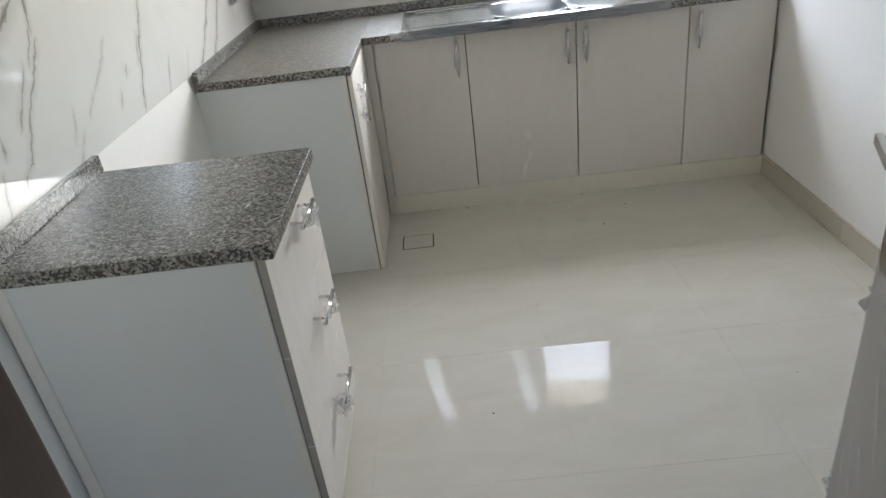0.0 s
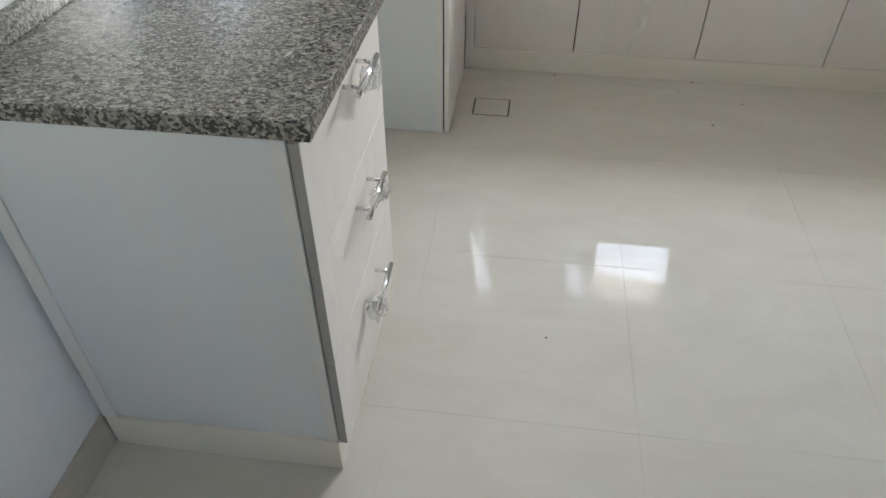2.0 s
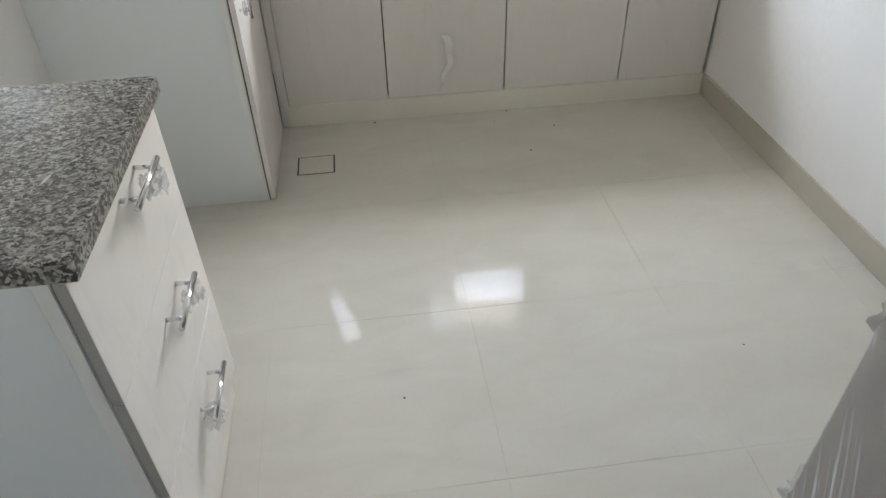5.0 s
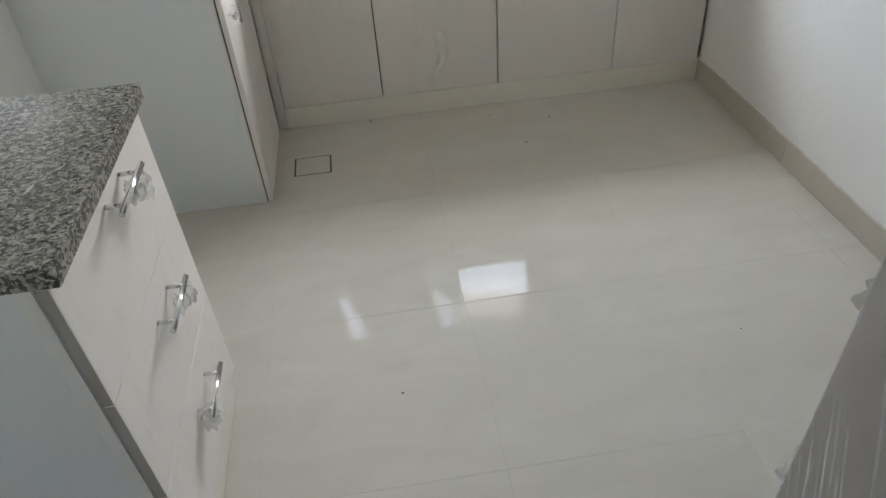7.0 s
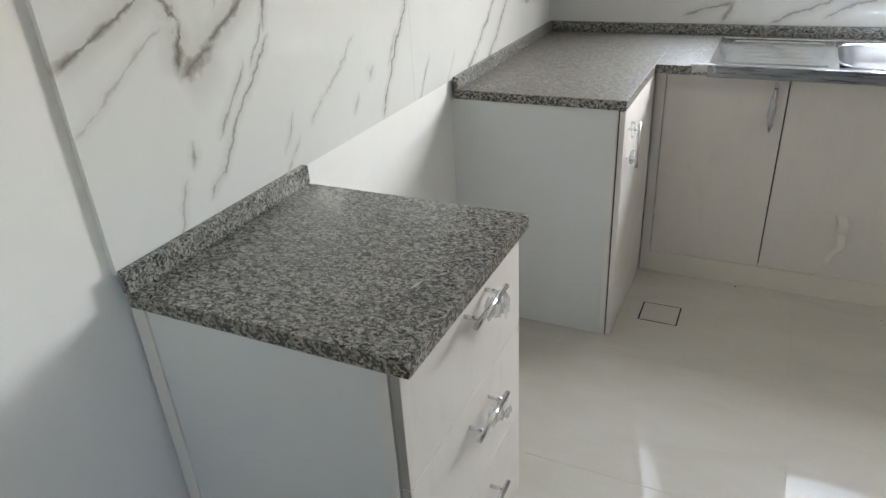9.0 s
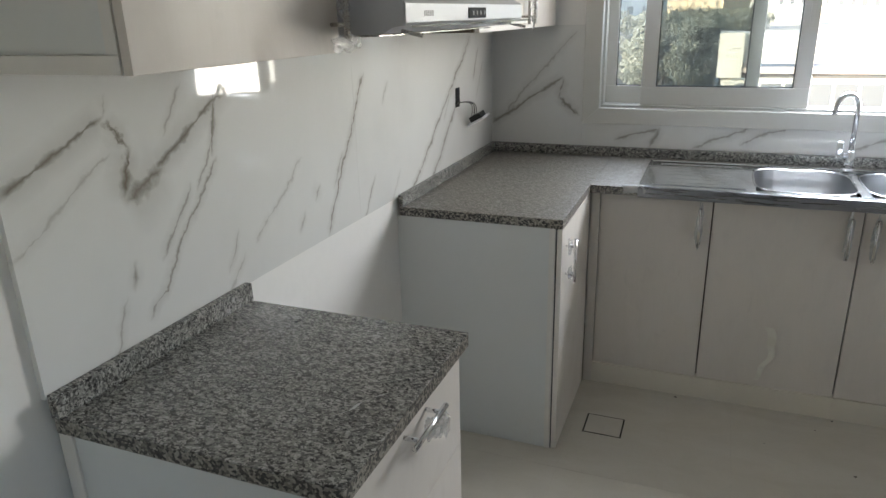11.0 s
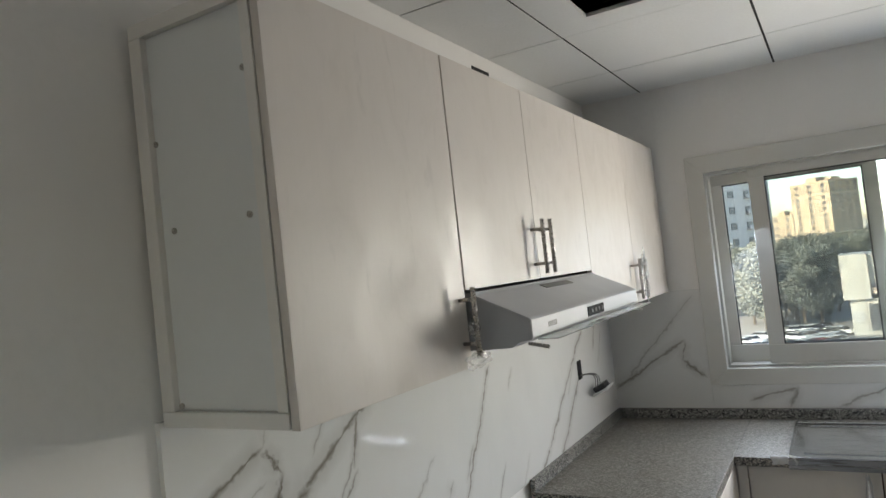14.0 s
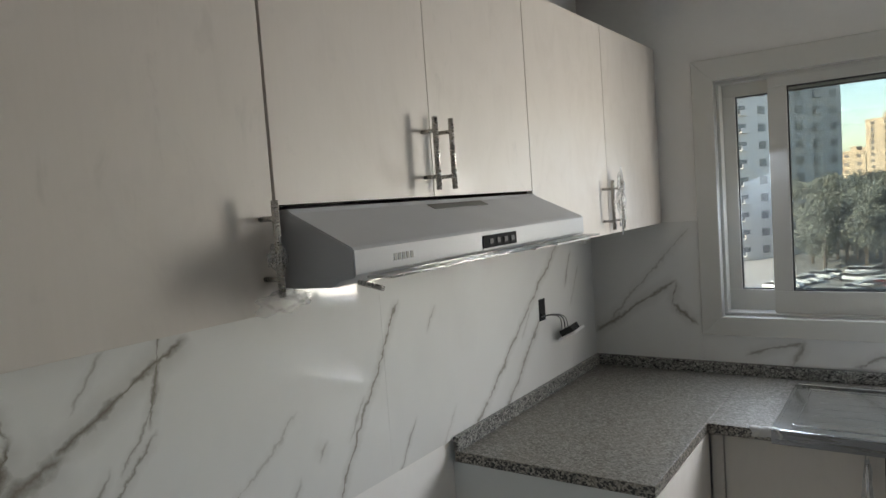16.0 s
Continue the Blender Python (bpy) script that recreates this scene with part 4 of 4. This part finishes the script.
for i in range(4):
    y = 5.115 + 0.03 * i
    part("button", box((0.4594, y, 1.588), (0.4612, y + 0.014, 1.598), 0.0006), M_GASKET, panel, "small push button")
for i in range(5):
    part("label_mark", box((0.4571, 4.806 + 0.0115 * i, 1.588), (0.4578, 4.814 + 0.0115 * i, 1.600)), M_WIRE, hood, "plain grey maker's mark bar")
part("filter", box((0.05, 4.76, 1.5475), (0.37, 5.55, 1.5512), 0.001), M_NICKEL, hood, "metal grease filter")
part("visor", box((0.4575, 4.735, 1.5675), (0.508, 5.585, 1.5715), 0.001), M_LENS, hood, "clear pull-out visor")
part("lamp_cover", box((0.4575, 5.38, 1.5600), (0.486, 5.57, 1.5670), 0.002), M_WHITE, hood, "white lamp cover")
for y in (4.745, 5.575):
    bm = bmesh.new()
    add_rod(bm, (0.43, y, 1.5595), (0.476, y + 0.006, 1.549), 0.0045, 8)
    part("visor_arm", bm, M_NICKEL, hood)

# ---- socket hanging out of its hole ----
sk = thing("wall_socket", (0.0, 6.235, 1.25), "unmounted white socket hanging by wires from its black box", "socket")
part("wall_box", box((TX + 0.0005, 6.212, 1.205), (TX + 0.003, 6.262, 1.288), 0.001), M_BLACK, sk, "open black wall box")
plate = part("face_plate", box((-0.004, -0.042, -0.042), (0.006, 0.042, 0.042), 0.002), M_WHITE, sk, "white socket plate")
plate.matrix_parent_inverse = Matrix.Identity(4)
plate.matrix_basis = pose(0.052, 0.145, -0.118, 18, 62, 12)
inn = part("socket_back", box((-0.028, -0.028, -0.03), (-0.004, 0.028, 0.03), 0.002), M_BLACK, plate, "black socket body")
inn.matrix_parent_inverse = Matrix.Identity(4)
for i, c in enumerate((M_WIRE, M_GASKET, M_WIRE)):
    a, b = Vector((0.003, 6.226 + 0.01 * i, 1.222)), Vector((0.03 + 0.006 * i, 6.34 + 0.016 * i, 1.15))
    pts = [a + (b - a) * t + Vector((0.03 * math.sin(t * math.pi), 0, 0.028 * math.sin(t * math.pi))) for t in [k / 8 for k in range(9)]]
    part("wire", tube(bmesh.new(), pts, 0.0022, 6), c, sk, "", True)

# cable hole above the wall units
solid("cable_hole", box((XL + 0.0005, 5.52, 2.445), (XL + 0.002, 5.66, 2.47)), M_DARK, "ragged dark cable hole high in the plaster", "hole")

# ---- floor drain, specks ----
drain = thing("floor_drain", (0.765, 5.82, 0), "square tile-insert floor drain with dark slots", "floor drain")
X0, X1, Y0, Y1 = 0.689, 0.838, 5.754, 5.889
part("lid", box((X0 + 0.005, Y0 + 0.004, 0.0002), (X1 - 0.005, Y1 - 0.004, 0.0026), 0.0006), M_TILE, drain, "tile insert")
for lo, hi, w in (((X0 - 0.001, Y0), (X0 + 0.0048, Y1), 0), ((X1 - 0.0048, Y0), (X1 + 0.001, Y1), 0), ((X0 + 0.005, Y1 - 0.0038), (X1 - 0.005, Y1 + 0.001), 0), ((X0 + 0.005, Y0), (X1 - 0.005, Y0 + 0.002), 0)):
    part("slot", box((*lo, 0.0002), (*hi, 0.0016)), M_DARK, drain, "dark drain slot")
r = random.Random(8)
for x, y, s in ((1.651, 5.79, 0.006), (1.013, 4.575, 0.004), (1.55, 6.06, 0.004), (1.80, 5.98, 0.005), (1.36, 5.9, 0.0025), (1.62, 6.15, 0.005), (1.02, 6.14, 0.006), (2.0, 4.62, 0.003), (1.98, 4.1, 0.003)):
    bm = bmesh.new()
    bmesh.ops.create_icosphere(bm, subdivisions=1, radius=s)
    for vt in bm.verts:
        vt.co = Vector((vt.co.x * r.uniform(0.7, 1.4), vt.co.y * r.uniform(0.6, 1.1), max(0.0, vt.co.z * 0.4))) + Vector((x, y, 0.0006))
    solid("dirt_speck", bm, M_DARK, "tiny dark speck of dirt on the floor", "dirt", group="specks on the floor")


# ---- outside ----
GZ, FAR = -15.5, 1.78
# ground and grey block colours are paled to imitate distance haze
M_GROUND = painted("hazed_sand_asphalt", (0.34, 0.315, 0.275), 0.9, 2.0, 0.15, 0.1, 0.25)
M_YELLOW = painted("cream_render", (0.58, 0.45, 0.31), 0.8, 0.4, 0.05, 0.02, 0.06)
M_GREYB = painted("grey_render", (0.50, 0.49, 0.47), 0.8, 0.4, 0.05, 0.02, 0.1)
M_WHITEB = painted("white_render", (0.50, 0.475, 0.42), 0.8, 0.4, 0.04, 0.02, 0.06)
M_REDB = painted("pale_fascia", (0.52, 0.42, 0.36), 0.6, 1.0, 0.05, 0.02, 0.06)
M_WINB = Mat("far_window", (0.10, 0.105, 0.11), 0.3).m
M_BARK = painted("bark", (0.10, 0.075, 0.05), 0.9, 12, 0.2, 0.2, 0.2)


def leaf_mat():
    # leaf colours lifted and greyed, haze painted into them
    m = Mat("hazed_leaves", (0.06, 0.075, 0.035), 0.7)
    rnd = m.n("NewGeometry").outputs["Random Per Island"]
    m.colour(m.ramp(rnd, (0.0, (0.13, 0.14, 0.112)), (0.5, (0.16, 0.17, 0.138)), (1.0, (0.20, 0.205, 0.17))))
    return m.m


M_LEAF = leaf_mat()
solid("ground", box((-400, YB + 0.3, GZ - 0.5), (400, 4500, GZ)), M_GROUND, "wide sandy asphalt ground of the car park, paled for haze", "ground", "structure")


def polar(az, d):
    """A place on the ground by bearing from the window, right of straight out, and distance."""
    return 1.1 + FAR * d * math.sin(radians(az)), 3.4 + FAR * d * math.cos(radians(az))


def apartment(base, size, turn, storeys, cols, side_cols, mat, label, balconies=False, win=1.0):
    w, dep, h = [v * FAR for v in size]
    win *= FAR
    b = thing("apartment_building", (0, 0, 0), label, "building")
    part("wall", box((-w / 2, 0, 0), (w / 2, dep, h), 0.1), mat, b)
    bm = bmesh.new()
    add_box(bm, (-w / 2 - 0.2, -0.2, h), (w / 2 + 0.2, dep + 0.2, h + 1.0), 0.05)
    add_box(bm, (-w * 0.22, dep * 0.2, h + 1.0), (w * 0.05, dep * 0.6, h + 4.0), 0.05)
    add_box(bm, (w * 0.2, dep * 0.3, h + 1.0), (w * 0.36, dep * 0.6, h + 3.0), 0.05)
    part("roof", bm, mat, b, "flat roof with a stair tower")
    sh = h / storeys
    wme = mesh_of("window", ring(box((-0.95 * win, 0.0, -0.75 * win), (0.95 * win, 0.12, 0.75 * win)), -1.05 * win, 1.05 * win, -0.85 * win, 0.85 * win, 0.1 * win, -0.08, 0.04, 0), M_WINB)
    bal = mesh_of("balcony", add_box(box((-1.2, -0.9, -0.15), (1.2, 0.0, 0.0)), (-1.2, -0.9, 0.0), (1.2, -0.78, 0.9)), mat)

    def put(me, nm, m):
        o = new(nm, me)
        o.parent = b
        o.matrix_basis = m
    for s in range(storeys):
        z = sh * (s + 0.55)
        for c in range(cols):
            x = -w / 2 + w * (c + 0.5) / cols
            put(wme, "window", pose(x, -0.06, z))
            if balconies and c % 2 == 0:
                put(bal, "balcony", pose(x, 0, z - 0.95))
        for c in range(side_cols):
            y = dep * (c + 0.5) / side_cols
            put(wme, "window", pose(w / 2 + 0.06, y, z, 0, 0, 90))
            if balconies:
                put(bal, "balcony", pose(w / 2, y, z - 0.95, 0, 0, 90))
    b.matrix_basis = pose(*base, GZ, 0, 0, turn)
    return b


x, y = polar(-0.15, 260)
apartment((x - 5.94 * FAR, y + 4.16 * FAR), (14.5, 15, 26.5), -35, 13, 3, 4, M_YELLOW, "tall cream apartment block lit by low sun", False, 0.62)
x, y = polar(-3.5, 300)
apartment((x, y), (9, 12, 17.5), -20, 6, 2, 0, M_YELLOW, "lower cream apartment block beside the tall one", False, 0.7)
x, y = polar(-4.1, 105)
apartment((x - 5.0 * FAR, y - 8.7 * FAR), (20, 12, 36), 60, 17, 6, 3, M_GREYB, "tall grey apartment block with balconies", True, 0.55)
far = random.Random(12)
for i in range(16):
    d = far.uniform(330, 620)
    x, y = polar(-7.5 + 1.15 * i + far.uniform(-0.4, 0.4), d)
    w, hh = FAR * far.uniform(12, 26), FAR * (far.uniform(9, 13) + d * 0.012)
    lb = thing("low_building", (x, y, GZ), "low pale building in the hazy distance", "building", "low buildings on the skyline")
    part("wall", box((x - w / 2, y, GZ), (x + w / 2, y + 12, GZ + hh), 0.1), M_WHITEB if i % 3 else M_YELLOW, lb)
    part("roof", box((x - w / 2 - 0.3, y - 0.3, GZ + hh), (x + w / 2 + 0.3, y + 12.3, GZ + hh + 0.8), 0.05), M_WHITEB, lb)
    for k in range(4):
        part("window", box((x - w / 2 + w * (k + 0.3) / 4, y - 0.15, GZ + hh * 0.6), (x - w / 2 + w * (k + 0.7) / 4, y - 0.02, GZ + hh * 0.8)), M_WINB, lb)

shop = thing("shop_building", (0, 0, 0), "low white commercial building with a pale fascia", "building")
x0, y0 = polar(0.55, 72)
part("wall", box((-0.9, 0, 3.3), (1.3, 7, 7.4), 0.04), M_WHITEB, shop, "blank white upper block")
part("upper_wall", box((1.32, 0.6, 4.6), (16, 9, 7.3), 0.04), M_WHITEB, shop)
part("fascia", box((1.33, 0.4, 3.7), (16, 0.6, 4.3), 0.03), M_REDB, shop, "dull pink fascia board")
part("ground_wall", box((-0.4, 0.5, 0), (16, 8, 3.28), 0.04), M_WHITEB, shop)
for i in range(7):
    part("shop_window", box((1.0 + 2.1 * i, 0.42, 0.4), (2.8 + 2.1 * i, 0.49, 2.8), 0.02), M_WINB, shop, "dark shop window")
part("sign_disc", add_rod(bmesh.new(), (0.1, 0.5, 1.7), (0.1, 0.4, 1.7), 0.55, 20, 0.55), M_GREYB, shop, "round grey sign")
shop.matrix_basis = pose(x0, y0, GZ, 0, 0, 0) @ Matrix.Diagonal((FAR, FAR, FAR, 1))
pole = thing("street_lamp", (*polar(1.2, 64), GZ), "slim grey street lamp with two arms", "street lamp")
px_, py_ = polar(1.2, 64)
part("post", add_rod(bmesh.new(), (px_, py_, GZ), (px_, py_, GZ + 11.4), 0.1, 8, 0.06), M_NICKEL, pole)
part("arm", add_rod(bmesh.new(), (px_ - 1.0, py_, GZ + 11.4), (px_ + 1.0, py_, GZ + 11.4), 0.08, 6), M_NICKEL, pole)


def tree(seed, h, rad, label):
    r = random.Random(seed)
    t = thing("tree", (0, 0, 0), label, "tree", "trees beyond the car park")
    bm = add_rod(bmesh.new(), (0, 0, 0), (0.1, 0, h * 0.5), 0.35, 8, 0.18)
    for k in range(6):
        a = r.uniform(0, 6.28)
        z = h * r.uniform(0.3, 0.5)
        add_rod(bm, (0.05, 0, z), (math.cos(a) * rad * 0.6, math.sin(a) * rad * 0.6, z + h * 0.3), 0.09, 6, 0.03)
    part("trunk", bm, M_BARK, t)
    vs, fs = [], []
    lobes = [(r.gauss(0, rad * 0.42), r.gauss(0, rad * 0.42), h * r.uniform(0.10, 0.88), rad * r.uniform(0.28, 0.5)) for _ in range(22)]
    for _ in range(5000):
        lx, ly, lz, lr = r.choice(lobes)
        d = Vector((r.gauss(0, 1), r.gauss(0, 1), r.gauss(0, 0.9))).normalized() * lr * r.uniform(0.55, 1.08)
        c = Vector((lx, ly, lz)) + d
        s = r.uniform(0.16, 0.38)
        a = Vector((r.gauss(0, 1), r.gauss(0, 1), r.gauss(0, 1))).normalized() * s
        b = a.orthogonal().normalized() * s * 0.6
        n0 = len(vs)
        vs += [c - a, c + b, c + a, c - b]
        fs.append((n0, n0 + 1, n0 + 2, n0 + 3))
    me = bpy.data.meshes.new("crown")
    me.from_pydata(vs, [], fs)
    me.materials.append(M_LEAF)
    o = new("crown", me)
    o.parent = t
    return t


kinds = [tree(1, 18.5, 5.2, "dark green tree with a dense crown, leaves paled for haze"), tree(2, 16.4, 4.6, "smaller green tree, leaves paled for haze")]
spots = [(-4.6, 90), (-4.0, 84), (-3.3, 88), (-2.8, 82), (-2.2, 90), (-1.7, 84), (-1.1, 92), (-0.5, 96), (0.2, 100), (0.9, 104), (1.6, 110), (-5.4, 80), (-6.2, 86), (-3.7, 100), (-2.4, 104), (-1.3, 108)]
r = random.Random(3)
for i, (az, d) in enumerate(spots):
    m = pose(*polar(az, d), GZ, 0, 0, r.uniform(0, 360)) @ Matrix.Diagonal((1, 1, r.uniform(0.9, 1.05), 1))
    if i < 2:
        kinds[i].matrix_basis = m
    else:
        copy_thing(kinds[i % 2], pose(*polar(az, d), GZ, 0, 0, r.uniform(0, 360)))


def car(mat, label):
    c = thing("car", (0, 0, 0), label, "car", "cars in the car park")
    prof = [(-2.2, 0.35), (2.15, 0.35), (2.2, 0.72), (1.25, 0.95), (-1.95, 0.98), (-2.2, 0.88)]
    bm = add_prism(bmesh.new(), prof, -0.85, 0.85)
    bmesh.ops.bevel(bm, geom=list(bm.edges), offset=0.07, segments=2, affect="EDGES")
    part("body", bm, mat, c)
    part("windows", add_prism(bmesh.new(), [(0.62, 1.38), (1.2, 0.955), (-1.9, 0.985), (-1.25, 1.38)], -0.74, 0.74), M_BLACK, c, "dark windows")
    part("roof", box((-1.25, -0.70, 1.381), (0.60, 0.70, 1.43), 0.02), mat, c)
    for wx in (-1.35, 1.35):
        for wy in (-0.8, 0.62):
            part("wheel", add_rod(bmesh.new(), (wx, wy, 0.32), (wx, wy + 0.18, 0.32), 0.32, 14), M_BLACK, c)
    return c


paints = [(0.72, 0.72, 0.71), (0.40, 0.41, 0.42), (0.70, 0.70, 0.68), (0.05, 0.05, 0.055), (0.30, 0.05, 0.04)]
names = ["white", "silver grey", "white", "black", "dark red"]
cars = [car(Mat("car_paint", p, 0.25).m, nm + " parked car on the asphalt") for p, nm in zip(paints, names)]
n = 0
for a0, a1, d0, d1, count, turn in ((-4.0, -0.8, 60, 68, 7, -22), (-3.2, -1.4, 76, 77, 3, 60), (-3.7, -0.6, 71, 74, 9, -24), (-3.4, -1.0, 65, 70, 7, 64), (-8.6, -5.0, 66, 74, 6, -22), (-7.2, -5.6, 55, 57, 2, 10)):
    for i in range(count):
        f = (i + r.uniform(-0.2, 0.2)) / (count - 1)
        m = pose(*polar(a0 + (a1 - a0) * f, d0 + (d1 - d0) * f + r.uniform(-0.6, 0.6)), GZ, 0, 0, turn + r.uniform(-8, 8))
        if n < len(cars):
            cars[n].matrix_basis = m
        else:
            copy_thing(r.choice([cars[0], cars[0], cars[2], cars[1], cars[3]]), m)
        n += 1

# ---- floor tiles ----
floor = solid("floor", box((XL - 0.9, BACKY, -0.06), (XR, YB, -0.0008)), M_GROUT, "polished cream porcelain floor tiles", "floor", "structure")
XS = [0.04 + 0.6 * i for i in range(-2, 6)]
YS = [4.293 + 0.6 * i for i in range(-6, 6)]
cache = {}
for xa, xb in zip(XS, XS[1:]):
    for ya, yb in zip(YS, YS[1:]):
        a0, a1, b0, b1 = max(xa, XL - 0.8), min(xb, XR), max(ya, BACKY), min(yb, YB)
        if a1 - a0 < 0.02 or b1 - b0 < 0.02 or (a1 < XL and b0 > YD):
            continue
        w, d = round(a1 - a0, 3), round(b1 - b0, 3)
        if (w, d) not in cache:
            cache[w, d] = mesh_of("tile", box((-w / 2 + 0.0003, -d / 2 + 0.0003, -0.003), (w / 2 - 0.0003, d / 2 - 0.0003, 0.0), 0.0006), M_TILE)
        o = new("tile", cache[w, d])
        o.parent = floor
        o.location = ((a0 + a1) / 2, (b0 + b1) / 2, 0)
